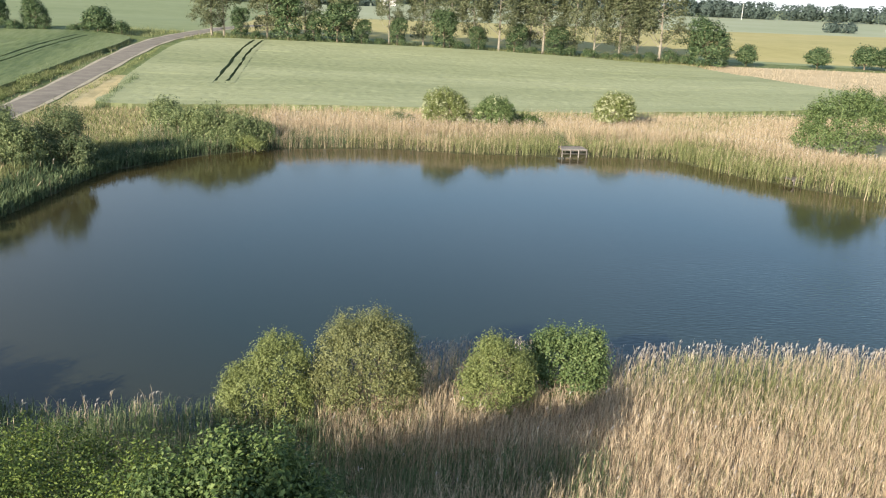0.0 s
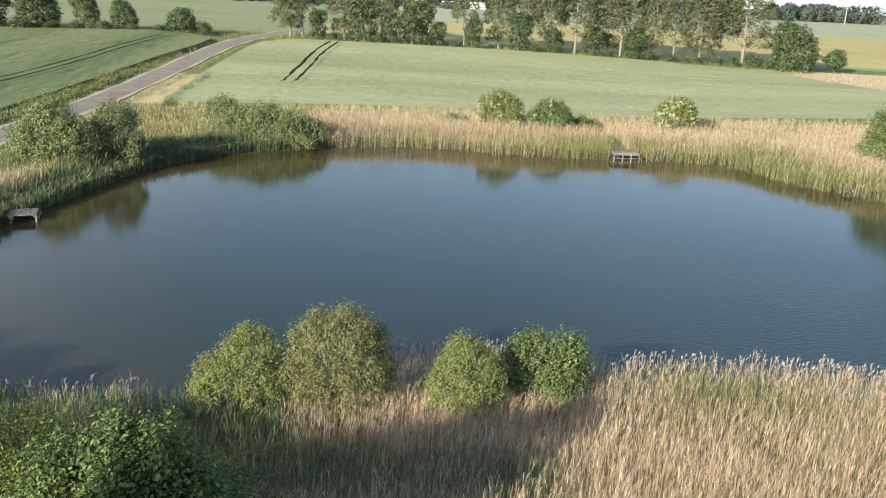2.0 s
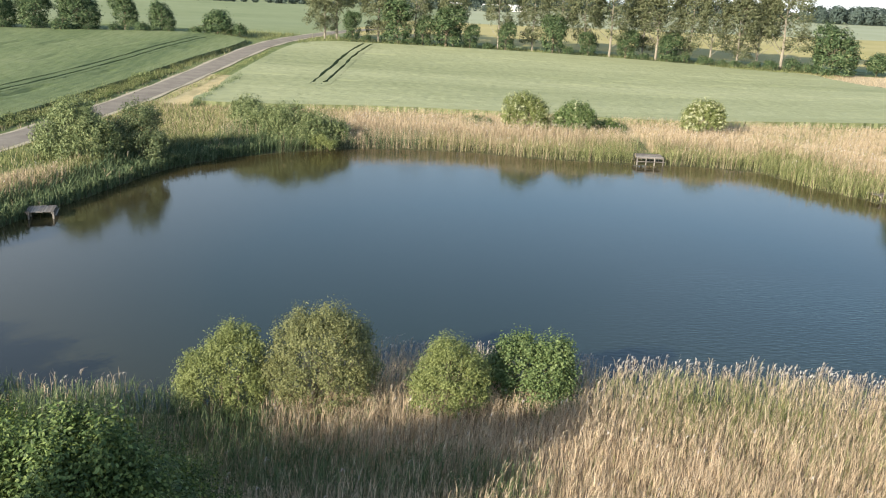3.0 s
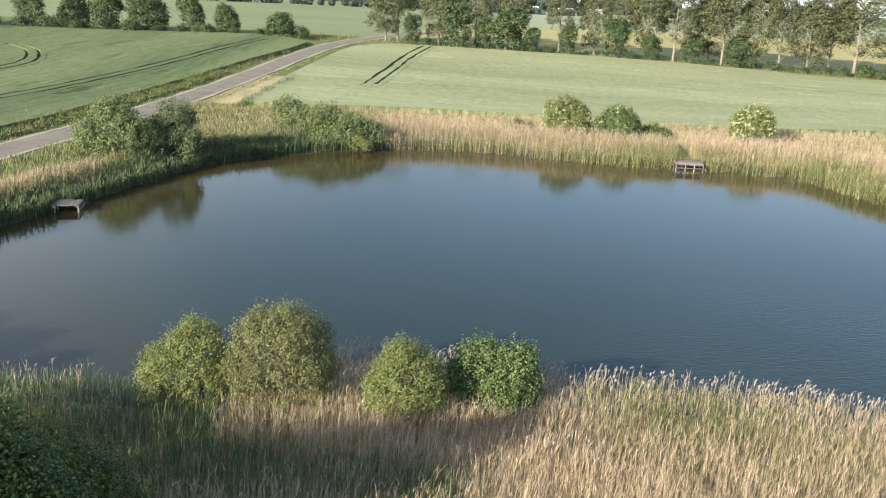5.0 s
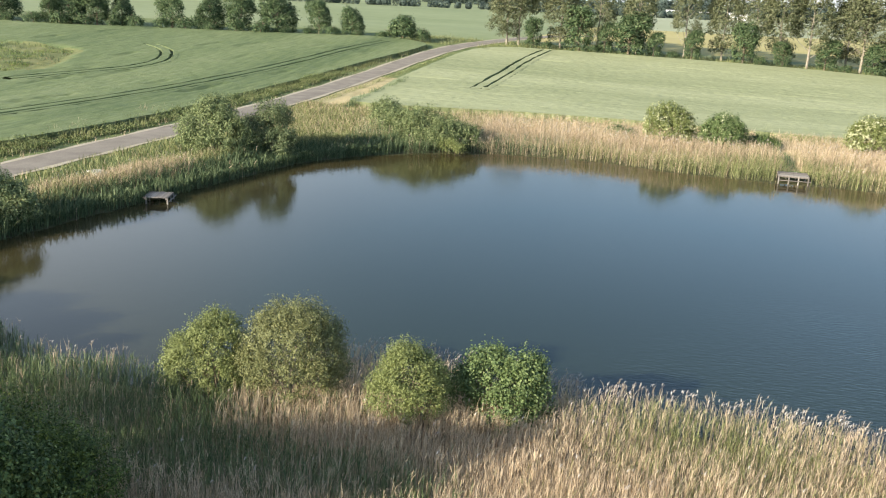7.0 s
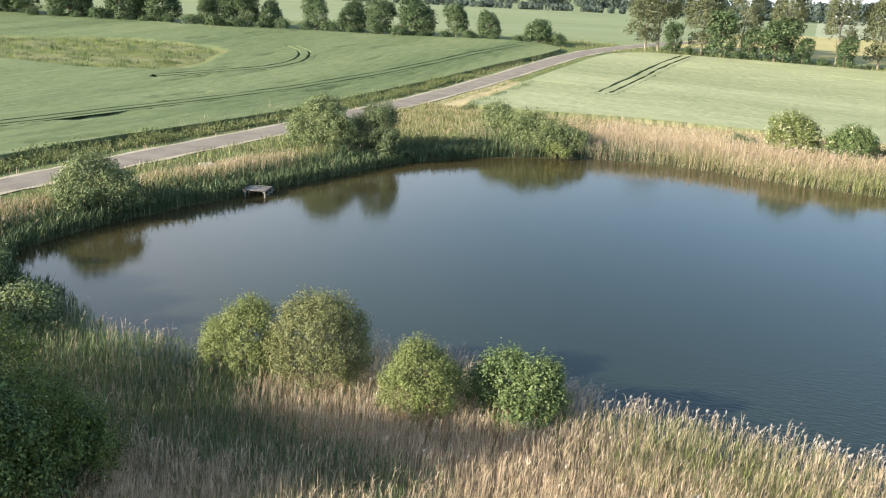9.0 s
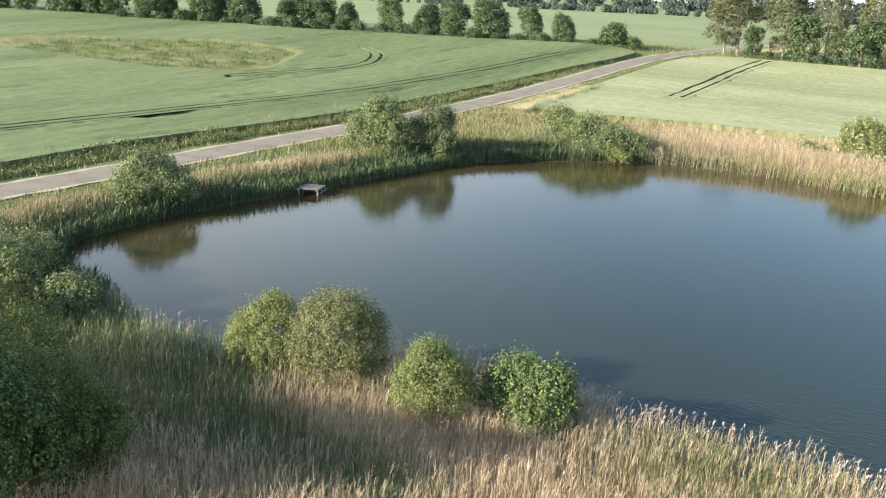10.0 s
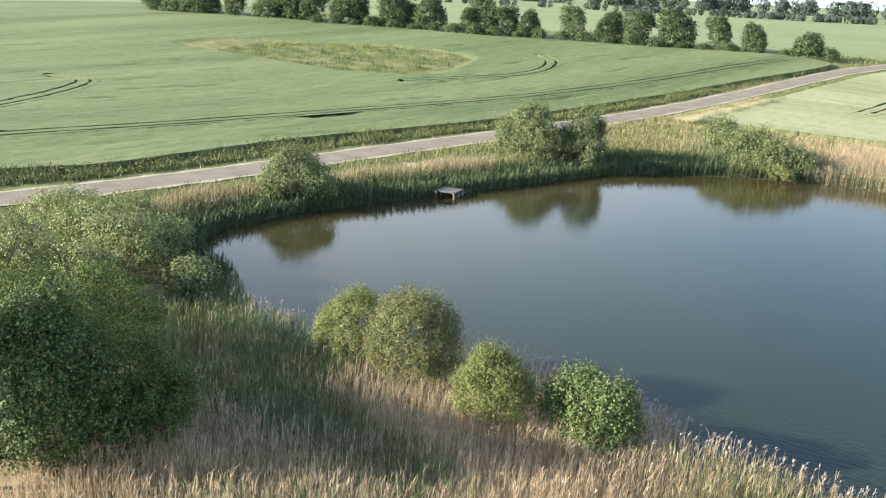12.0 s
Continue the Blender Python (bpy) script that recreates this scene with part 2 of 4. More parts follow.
_l.new(_w2.outputs[0], _wa.inputs[0])
_l.new(_wx.outputs["Value"], _wa.inputs[1])
_rp = _n.new("ShaderNodeMapRange")
_rp.inputs[1].default_value, _rp.inputs[2].default_value = -1.1, -0.4
_rp.inputs[3].default_value, _rp.inputs[4].default_value = 0.055, 0.36
_l.new(_wa.outputs[0], _rp.inputs[0])
# silty brown shallows, greener depths
_dm = _n.new("ShaderNodeMapping")
_dm.inputs["Location"].default_value = (-16 / 44, -52 / 44, 0)
_dm.inputs["Scale"].default_value = (1 / 44, 1 / 44, 0)
_l.new(_g.outputs["Position"], _dm.inputs[0])
_dl = _n.new("ShaderNodeVectorMath")
_dl.operation = "LENGTH"
_l.new(_dm.outputs[0], _dl.inputs[0])
_dr = _n.new("ShaderNodeValToRGB")
_dr.color_ramp.elements[0].position, _dr.color_ramp.elements[0].color = 0.45, (0.021, 0.032, 0.023, 1)
_dr.color_ramp.elements[1].position, _dr.color_ramp.elements[1].color = 0.9, (0.05, 0.04, 0.016, 1)
_l.new(_dl.outputs["Value"], _dr.inputs[0])
_l.new(_dr.outputs[0], _b.inputs["Base Color"])
_bp = _n.new("ShaderNodeBump")
_bp.inputs["Distance"].default_value = 0.08
_l.new(_rp.outputs[0], _bp.inputs["Strength"])
_l.new(_w1.outputs[0], _bp.inputs["Height"])
_l.new(_bp.outputs[0], _b.inputs["Normal"])


# ---- mesh helpers ----
def mesh_of(name, verts, faces, mats, smooth=False, index=None):
    """A mesh from arrays: verts (n, 3), faces (m, 3 or 4)."""
    me = bpy.data.meshes.new(name)
    verts, faces = np.asarray(verts, np.float32), np.asarray(faces, np.int32)
    k = faces.shape[1]
    me.vertices.add(len(verts))
    me.vertices.foreach_set("co", verts.ravel())
    me.loops.add(faces.size)
    me.loops.foreach_set("vertex_index", faces.ravel())
    me.polygons.add(len(faces))
    me.polygons.foreach_set("loop_start", np.arange(0, faces.size, k, dtype=np.int32))
    me.polygons.foreach_set("use_smooth", np.full(len(faces), smooth))
    for m in mats if isinstance(mats, (list, tuple)) else [mats]:
        me.materials.append(m)
    if index is not None:
        me.polygons.foreach_set("material_index", np.asarray(index, np.int32))
    me.update(calc_edges=True)
    return me


def join(pieces):
    """Several (verts, faces) as one pair."""
    vs, fs, n = [], [], 0
    for v, f in pieces:
        vs.append(v)
        fs.append(np.asarray(f) + n)
        n += len(v)
    return np.concatenate(vs), np.concatenate(fs)


def part(name, geometry, mat, parent, label=""):
    ob = new(name, mesh_of(name, *geometry, mat))
    ob.parent = parent
    return tagged(ob, label)


def thing(name, at, label, category, group="", kind=""):
    ob = new(name)
    ob.location = at
    ob.empty_display_size = 0.2
    return tagged(ob, label, category, group, kind)


def blades(base, az, length, width, reach, sag, segs=3, tip=0.15, bend=1.7):
    """Ribbons that rise from base, lean towards az by reach metres at the tip, and bow over by sag."""
    n = len(base)
    s = np.linspace(0, 1, segs + 1)[None, :]
    h = reach[:, None] * s ** bend
    z = length[:, None] * s - sag[:, None] * s ** 3
    cx, sx = np.cos(az)[:, None], np.sin(az)[:, None]
    mid = np.stack([base[:, :1] + h * cx, base[:, 1:2] + h * sx, base[:, 2:3] + z], -1)
    w = width[:, None] * (1 - (1 - tip) * s ** 2) * 0.5
    turn = az + rng.uniform(-1.2, 1.2, n)
    side = np.stack([-np.sin(turn)[:, None] * w, np.cos(turn)[:, None] * w, np.zeros_like(w)], -1)
    v = np.stack([mid - side, mid + side], 2).reshape(n, -1, 3)
    q = np.array([[2 * i, 2 * i + 1, 2 * i + 3, 2 * i + 2] for i in range(segs)])
    f = (np.arange(n) * 2 * (segs + 1))[:, None, None] + q[None]
    return v.reshape(-1, 3), f.reshape(-1, 4)


def leaves(centre, normal, size, slim=0.55):
    """Rhombic leaves, slightly folded along the middle, at centre, facing normal."""
    n = len(centre)
    normal = normal / np.linalg.norm(normal, axis=1, keepdims=True)
    a = np.cross(normal, rng.normal(size=(n, 3)))
    a /= np.linalg.norm(a, axis=1, keepdims=True)
    b = np.cross(normal, a)
    s = np.asarray(size)[:, None] if np.ndim(size) else size
    v = np.stack([centre - a * s, centre - b * s * slim + normal * s * 0.15, centre + a * s, centre + b * s * slim + normal * s * 0.15], 1)
    return v.reshape(-1, 3), (np.arange(n) * 4)[:, None] + np.arange(4)[None]


def far_leaves(centre, normal, size):
    """Small pointed leaves of one face each, for trees far away."""
    n = len(centre)
    normal = normal / np.linalg.norm(normal, axis=1, keepdims=True)
    a = np.cross(normal, rng.normal(size=(n, 3)))
    a /= np.linalg.norm(a, axis=1, keepdims=True)
    b = np.cross(normal, a)
    s = np.asarray(size)[:, None]
    v = np.stack([centre - a * s * 0.9 - b * s * 0.6, centre - a * s * 0.9 + b * s * 0.6, centre + a * s * 1.3], 1)
    return v.reshape(-1, 3), (np.arange(n) * 3)[:, None] + np.arange(3)[None]


def tube(points, radii, sides=7):
    """A tapered limb along points."""
    P = [Vector(p) for p in points]
    vs, fs = [], []
    for i, p in enumerate(P):
        d = (P[min(i + 1, len(P) - 1)] - P[max(i - 1, 0)]).normalized()
        u = d.cross(Vector((0.3, 0.9, 0.1))).normalized()
        w = d.cross(u)
        for k in range(sides):
            a = 2 * math.pi * k / sides
            vs.append(p + radii[i] * (math.cos(a) * u + math.sin(a) * w))
    for i in range(len(P) - 1):
        for k in range(sides):
            j = (k + 1) % sides
            fs.append((i * sides + k, i * sides + j, (i + 1) * sides + j, (i + 1) * sides + k))
    return np.array([tuple(v) for v in vs]), np.array(fs)


def box(x0, y0, z0, x1, y1, z1, bevel=0.0):
    bm = bmesh.new()
    bmesh.ops.create_cube(bm, size=1, matrix=Matrix.Translation(((x0 + x1) / 2, (y0 + y1) / 2, (z0 + z1) / 2)) @ Matrix.Diagonal((x1 - x0, y1 - y0, z1 - z0, 1)))
    v = np.array([tuple(p.co) for p in bm.verts])
    f = np.array([[p.index for p in q.verts] for q in bm.faces])
    bm.free()
    return v, f


def inside(poly, x, y):
    p = np.asarray(poly, float)
    x, y = np.asarray(x, float), np.asarray(y, float)
    r = np.zeros(x.shape, bool)
    for (ax, ay), (bx, by) in zip(p, np.roll(p, -1, 0)):
        r ^= ((ay > y) != (by > y)) & (x < (bx - ax) * (y - ay) / (by - ay + 1e-12) + ax)
    return r


def to_line(pts, x, y, closed=False):
    """Distance to a polyline."""
    p = np.asarray(pts, float)
    q = np.roll(p, -1, 0) if closed else p[1:]
    best = np.full(np.shape(x), 1e9)
    for (ax, ay), (bx, by) in zip(p if closed else p[:-1], q):
        dx, dy = bx - ax, by - ay
        t = np.clip(((x - ax) * dx + (y - ay) * dy) / (dx * dx + dy * dy), 0, 1)
        best = np.minimum(best, np.hypot(x - ax - t * dx, y - ay - t * dy))
    return best


def snap(pts, x, y):
    """The nearest points on a closed line, and how far they are."""
    p = np.asarray(pts, float)
    best, at = np.full(len(x), 1e9), np.zeros((len(x), 2))
    for (ax, ay), (bx, by) in zip(p, np.roll(p, -1, 0)):
        dx, dy = bx - ax, by - ay
        t = np.clip(((x - ax) * dx + (y - ay) * dy) / (dx * dx + dy * dy + 1e-12), 0, 1)
        q = np.column_stack([ax + t * dx, ay + t * dy])
        d = np.hypot(x - q[:, 0], y - q[:, 1])
        k = d < best
        best[k], at[k] = d[k], q[k]
    return at, best


def smooth_line(pts, n=8, closed=False):
    """A Catmull-Rom curve through pts."""
    p = [np.array(q, float) for q in pts]
    out, c = [], len(p)
    for i in range(c if closed else c - 1):
        a, b, d, e = (p[(i - 1) % c] if closed or i else p[0]), p[i], p[(i + 1) % c], (p[(i + 2) % c] if closed or i + 2 < c else p[-1])
        for k in range(n):
            t = k / n
            out.append(0.5 * (2 * b + (d - a) * t + (2 * a - 5 * b + 4 * d - e) * t * t + (3 * b - a - 3 * d + e) * t ** 3))
    if not closed:
        out.append(p[-1])
    return np.array(out)


def step(a, b, v):
    t = np.clip((v - a) / (b - a), 0, 1)
    return t * t * (3 - 2 * t)


def patchy(x, y, s):
    """Slow mottling, about -1 to 1."""
    return (np.sin(x * s + 1.7 * np.sin(y * s * 0.8)) + np.sin(y * s * 1.3 + 2.1 * np.sin(x * s * 0.6 + 2))) / 2


# ---- plan ----
POND = smooth_line([(-10.5, 88.3), (-0.8, 94.5), (10, 95.8), (22, 92.6), (31, 92), (42, 90), (45.8, 82), (49.7, 76), (54.2, 69.5), (58, 60), (58, 48), (50, 38), (40, 34.2), (28, 33.6),
                    (20.5, 34.6), (15.3, 34.2), (12, 35.6), (4, 35.2), (-2.5, 31.8), (-5, 32.2), (-8, 32), (-14.5, 35), (-19, 36.5), (-23, 40), (-23.8, 46), (-22.5, 54), (-20.3, 63), (-17.5, 75), (-15.3, 82)], 4, True)
ROAD = smooth_line([(-46, -20), (-40.5, 15), (-37.9, 32), (-36.2, 42), (-35.1, 52), (-34.2, 66), (-32.8, 86), (-31.8, 112), (-30.2, 150), (-26.6, 192), (-20.5, 218), (-10, 250), (10, 300)], 8)
CROP_R = [(-21.7, 117.5), (0, 119.5), (20, 119), (40, 117), (57, 120), (77, 124), (92, 131), (101, 136), (107.5, 150), (104.5, 172), (96, 203), (60, 209), (20, 210), (-5, 207), (-15, 204), (-21, 190), (-23.6, 147), (-22.6, 130)]
CROP_L = [(-52, 5), (-45, 36), (-42.5, 43), (-42.2, 57), (-41.5, 68), (-38.5, 91), (-38.2, 120), (-35.3, 158), (-31, 188), (-33, 199), (-47, 203), (-65.5, 196), (-91, 188), (-113, 178), (-146, 174), (-260, 205), (-270, 5)]
OVAL = smooth_line([(-139, 112), (-138, 126), (-122, 138), (-107, 147), (-85, 147), (-78.5, 138), (-74, 122), (-84, 113), (-104, 111.5), (-121, 111)], 4, True)
TRAM = [smooth_line(p) for p in ([(-62, 20), (-60.3, 42.5), (-57.3, 59.2), (-53.5, 86.7), (-48.7, 124.6), (-43.7, 172.5), (-40, 196)],
                                 [(-72, 112), (-68.9, 121), (-65, 131.7), (-65.4, 142.5), (-70.6, 153), (-77, 158.5)],
                                 [(-74, 40), (-80.3, 51.3), (-87.3, 61), (-94.3, 68.5), (-100, 72), (-107, 70.6)],
                                 [(-9.1, 140.4), (-7.3, 184), (-5, 206)])]

HOLLOW = [(-53, 75.8), (-49.8, 81.5)]


def ground_height(x, y):
    x, y = np.asarray(x, float), np.asarray(y, float)
    d = y - 0.5 * (np.clip(x, -300, 200) + 25)
    h = 5.5 * np.tanh(0.00045 * np.maximum(0, d - 100) ** 2 / 5.5)
    h *= 1 - 0.75 * step(225, 420, y)
    h += 0.12 * np.sin(x * 0.07 + 1.3) * np.sin(y * 0.055)
    h += 3.0 * step(700, 1600, np.hypot(x, y)) * np.sin(x * 0.0021 + 0.6) * np.cos(y * 0.0017)
    sd = to_line(POND, x, y, True)
    wet = inside(POND, x, y)
    wide = np.where((y < 40) & (x > -20), 26.0, 10.0)
    z = np.where(wet, 0.05 - 1.3 * step(0, 3.5, sd), 0.05 + (0.85 + h) * step(0, 1, sd / wide))
    return z


# ---- ground, road, water ----
def axis_lines(lo, hi, fine, far, grow=1.18):
    a = list(np.arange(lo, hi + fine, fine))
    s = fine
    while a[-1] < far:
        s *= grow
        a.append(a[-1] + s)
    s = fine
    while a[0] > -far:
        s *= grow
        a.insert(0, a[0] - s)
    return np.array(a)


def grid_sheet(xs, ys, zf, keep=None):
    X, Y = np.meshgrid(xs, ys, indexing="ij")
    Z = zf(X, Y)
    v = np.stack([X, Y, Z], -1).reshape(-1, 3)
    i, j = np.meshgrid(np.arange(len(xs) - 1), np.arange(len(ys) - 1), indexing="ij")
    a = (i * len(ys) + j).ravel()
    f = np.stack([a, a + len(ys), a + len(ys) + 1, a + 1], -1)
    if keep is not None:
        cx = (X[:-1, :-1] + X[1:, 1:]).ravel() / 2
        cy = (Y[:-1, :-1] + Y[1:, 1:]).ravel() / 2
        f = f[keep(cx, cy)]
    return v, f


def build_ground():
    v, f = grid_sheet(axis_lines(-60, 110, 1.25, 3500), axis_lines(8, 215, 1.25, 3500), ground_height)
    c = v[f].mean(1)
    x, y = c[:, 0], c[:, 1]
    d = to_line(POND, x, y, True)
    idx = np.ones(len(f), int)                                   # verge grass
    idx[(d < 7) | inside(POND, x, y) | ((y < 34) & (y > 8) & (x > -16))] = 0
    idx[((np.abs(y - 117.5) < 1.6) & (x > -24) & (x < 60)) | ((x > -28.5) & (x < -21) & (y > 112) & (y < 150))] = 2
    idx[(x > -25.8 + 0.6 * np.sin(y * 0.4)) & (x < -21.5) & (y > 113) & (y < 147)] = 8
    idx[(y < 37) & (y > 8) & (x > -16) & ~inside(POND, x, y)] = 9
    idx[inside(OVAL, x, y)] = 7
    idx[(x > -29) & (x < -6) & (y > 96) & (y < 118) & (d > 5)] = 2
    idx[(np.abs(x - 32.4 + 0.04 * (y - 95)) < 1.0) & (d > 2) & (y > 92) & (y < 118)] = 1
    far = (y > 224) | (x < -280) | (x > 170) | (y < -60)
    idx[far] = 3
    idx[(y > 228) & (y < 470) & (x > -12)] = 4
    idx[(y > 480) & (y < 1100) & (x > 20)] = 6
    idx[(y > 205) & (y < 224) & (x > -5) & (x < 104)] = 1
    idx[(d > 5) & (d < 24) & (y > 88) & (y < 118) & (x > -8) & (x < 90)] = 2
    idx[(d > 3.5) & (y > 60) & (y < 118) & (x > 55) & (x < 100)] = 2
    idx[(x > 95.5) & (y > 133) & (y < 212) & (x < 260)] = 5
    ob = new("ground", mesh_of("ground", v, f, [M_SOIL, M_GRASS, M_DRY, M_FAR, M_YELLOW, M_TAN, M_PALE, M_WEED, M_STRAW, M_LITTER], True, idx))
    tagged(ob, "grassy farmland ground with marshy pond banks", "ground", kind="structure")


def strip(line, offsets, lift, name, mats, label, cat):
    """A strip of ground along a line: offsets across it, from left to right."""
    t = np.gradient(line, axis=0)
    t /= np.linalg.norm(t, axis=1, keepdims=True)
    nrm = np.stack([-t[:, 1], t[:, 0]], -1)
    rows = []
    for o, up in zip(offsets, lift):
        o = o + (0.18 * np.sin(np.arange(len(line)) * 1.7 + o * 3) if up < 0.03 else 0)
        p = line + nrm * np.reshape(o, (-1, 1))
        rows.append(np.column_stack([p, ground_height(p[:, 0], p[:, 1]) + 0.05 + up]))
    v = np.stack(rows, 1).reshape(-1, 3)
    k = len(offsets)
    f = np.array([(i * k + j, i * k + j + 1, (i + 1) * k + j + 1, (i + 1) * k + j) for i in range(len(line) - 1) for j in range(k - 1)])
    ob = new(name, mesh_of(name, v, f[:, ::-1], mats, True))
    return tagged(ob, label, cat, kind="structure")


def build_water():
    xs, ys = np.linspace(-32, 66, 50), np.linspace(24, 104, 42)
    keep = lambda x, y: inside(POND, x, y) | (to_line(POND, x, y, True) < 2.5)
    v, f = grid_sheet(xs, ys, lambda x, y: 0 * x, keep)
    tagged(new("water", mesh_of("water", v, f, M_WATER, True)), "calm murky pond water reflecting the sky", "pond", kind="structure")


def crop_top(x, y):
    return ground_height(x, y) + 0.72 + 0.03 * patchy(x, y, 0.13)


def build_crop(name, poly, xs, ys, lines, crop, label):
    def top(x, y):
        z = crop_top(x, y) + 0.04 * rng.normal(size=x.shape)
        return z - (0.5 + 0.1 * patchy(x, y, 0.7) + 0.07 * rng.normal(size=x.shape)) * inside(OVAL, x, y) * step(0, 2.6, to_line(OVAL, x, y, True)) - 0.24 * step(3.2, 0.4, to_line(HOLLOW, x, y) + 0.5 * patchy(x, y, 0.9))

    def keep(x, y):
        k = inside(poly, x, y)
        for line in lines:
            k &= to_line(line[1:-1], x, y) > 1.5
        return k
    v, f = grid_sheet(xs, ys, top, keep)
    # short lodged streaks along the drill rows
    r = np.random.default_rng(len(poly))
    for _ in range(110):
        sx, sy, ln = r.uniform(max(xs[0], -150), xs[-1]), r.uniform(ys[0] + 30, ys[-1]), r.uniform(3, 11)
        dx, dy = (ln, ln * 0.1 * r.normal()) if crop is M_CROP_E else (ln * (0.12 + 0.08 * r.normal()), ln)
        near_it = (np.abs(v[:, 0] - sx) < 14) & (np.abs(v[:, 1] - sy) < 14)
        gap_to = to_line([(sx, sy), (sx + dx, sy + dy)], v[near_it, 0], v[near_it, 1])
        v[near_it, 2] -= r.uniform(0.1, 0.26) * (0.45 if crop is M_CROP_E else 1.0) * step(0.9, 0.2, gap_to)
    mid = v[f].mean(1)
    kind = (inside(OVAL, mid[:, 0], mid[:, 1]) & (to_line(OVAL, mid[:, 0], mid[:, 1], True) > 1.0 + 0.8 * patchy(mid[:, 0], mid[:, 1], 0.5))).astype(int)
    # the standing stalks along every open edge
    edge_line = smooth_line(poly, 6, True)
    edges = np.concatenate([f[:, [0, 1]], f[:, [1, 2]], f[:, [2, 3]], f[:, [3, 0]]])
    key = np.sort(edges, 1)
    _, first, count = np.unique(key[:, 0].astype(np.int64) * len(v) + key[:, 1], return_index=True, return_counts=True)
    e = edges[first[count == 1]]
    rim = np.unique(e)
    near_pt, gap = snap(edge_line, v[rim, 0], v[rim, 1])
    ok = gap < 1.6
    v[rim[ok], :2] = near_pt[ok] + rng.normal(size=(ok.sum(), 2)) * 0.07
    v[rim[ok], 2] = crop_top(v[rim[ok], 0], v[rim[ok], 1])
    by_rim = np.zeros(len(v), bool)
    by_rim[rim[ok]] = True
    e = e[by_rim[e].all(1)]
    top_a, top_b = v[e[:, 0]], v[e[:, 1]]
    low_a, low_b = (np.column_stack([q[:, :2], ground_height(q[:, 0], q[:, 1]) - 0.1]) for q in (top_a, top_b))
    skirt = np.stack([top_b, top_a, low_a, low_b], 1).reshape(-1, 3)
    used = np.unique(f)
    back = np.zeros(len(v), int)
    back[used] = np.arange(len(used))
    n, m = len(used), len(e)
    allv = np.concatenate([v[used], skirt])
    allf = np.concatenate([back[f], n + np.arange(4 * m).reshape(-1, 4)])
    kinds = np.concatenate([kind, np.full(m, 2)])
    tagged(new(name, mesh_of(name, allv, allf, [crop, M_WEED, M_STALK], True, kinds)), label, "crop field", kind="stuff")


def tractor_tracks(line, crop):
    """Two sunken wheel tracks with the crop that stands beside and between them."""
    line = smooth_line(line[::4], 6)
    t = np.gradient(line, axis=0)
    t /= np.linalg.norm(t, axis=1, keepdims=True)
    nrm = np.stack([-t[:, 1], t[:, 0]], -1)
    prof = [(-2.1, 1), (-1.22, 1), (-1.12, 0), (-0.78, 0), (-0.68, 1), (0.68, 1), (0.78, 0), (1.12, 0), (1.22, 1), (2.1, 1)]
    s = np.arange(len(line)) / (len(line) - 1)
    end = np.clip(1 - np.minimum(s, 1 - s) * len(line) / 4, 0, 1)
    rows = []
    for o, h in prof:
        p = line + nrm * o + rng.normal(size=line.shape) * (0.09 if abs(o) < 1.9 else 0)
        rows.append(np.column_stack([p, np.where(h, crop_top(p[:, 0], p[:, 1]) + 0.03, ground_height(p[:, 0], p[:, 1]) + 0.22 + 0.5 * end)]))
    v = np.stack(rows, 1).reshape(-1, 3)
    k = len(prof)
    f, m = [], []
    for i in range(len(line) - 1):
        for j in range(k - 1):
            f.append((i * k + j + 1, i * k + j, (i + 1) * k + j, (i + 1) * k + j + 1))
            m.append(1 if prof[j][1] == 0 or prof[j + 1][1] == 0 else 0)
    tagged(new("tractor_track", mesh_of("tractor_track", v, f, [crop, M_TRACK], False, m)), "pair of dark wheel tracks through the crop", "track", kind="structure")


build_ground()
strip(ROAD, (-2.3, -1.65), (0.02, 0.025), "road_shoulder", M_SAND, "sandy gravel road shoulder", "shoulder")
strip(ROAD, (2.0, 2.6), (0.025, 0.02), "road_shoulder", M_SAND, "sandy gravel road shoulder", "shoulder")
strip(ROAD, (-1.7, -0.9, 0.0, 1.0, 2.05), (0.03, 0.05, 0.06, 0.05, 0.03), "road", M_ROAD, "narrow worn asphalt country road", "road")
build_water()
build_crop("crop_field", CROP_R, np.arange(-25, 108, 0.5), np.arange(115, 212, 0.55), TRAM[3:], M_CROP_E, "pale green cereal field with dark tractor tracks")
build_crop("crop_field", CROP_L, np.concatenate([np.arange(-262, -150, 2.0), np.arange(-150, -112, 0.9), np.arange(-112, -29, 0.6)]), np.arange(6, 206, 0.6), TRAM[:3], M_CROP, "pale green cereal field with curved tractor tracks")

for _line in TRAM:
    tractor_tracks(_line, M_CROP_E if _line is TRAM[3] else M_CROP)


# ---- reeds ----
def scatter(n, x0, x1, y0, y1, ok):
    x, y = rng.uniform(x0, x1, n), rng.uniform(y0, y1, n)
    k = ok(x, y)
    x, y = x[k], y[k]
    return np.column_stack([x, y, ground_height(x, y)])


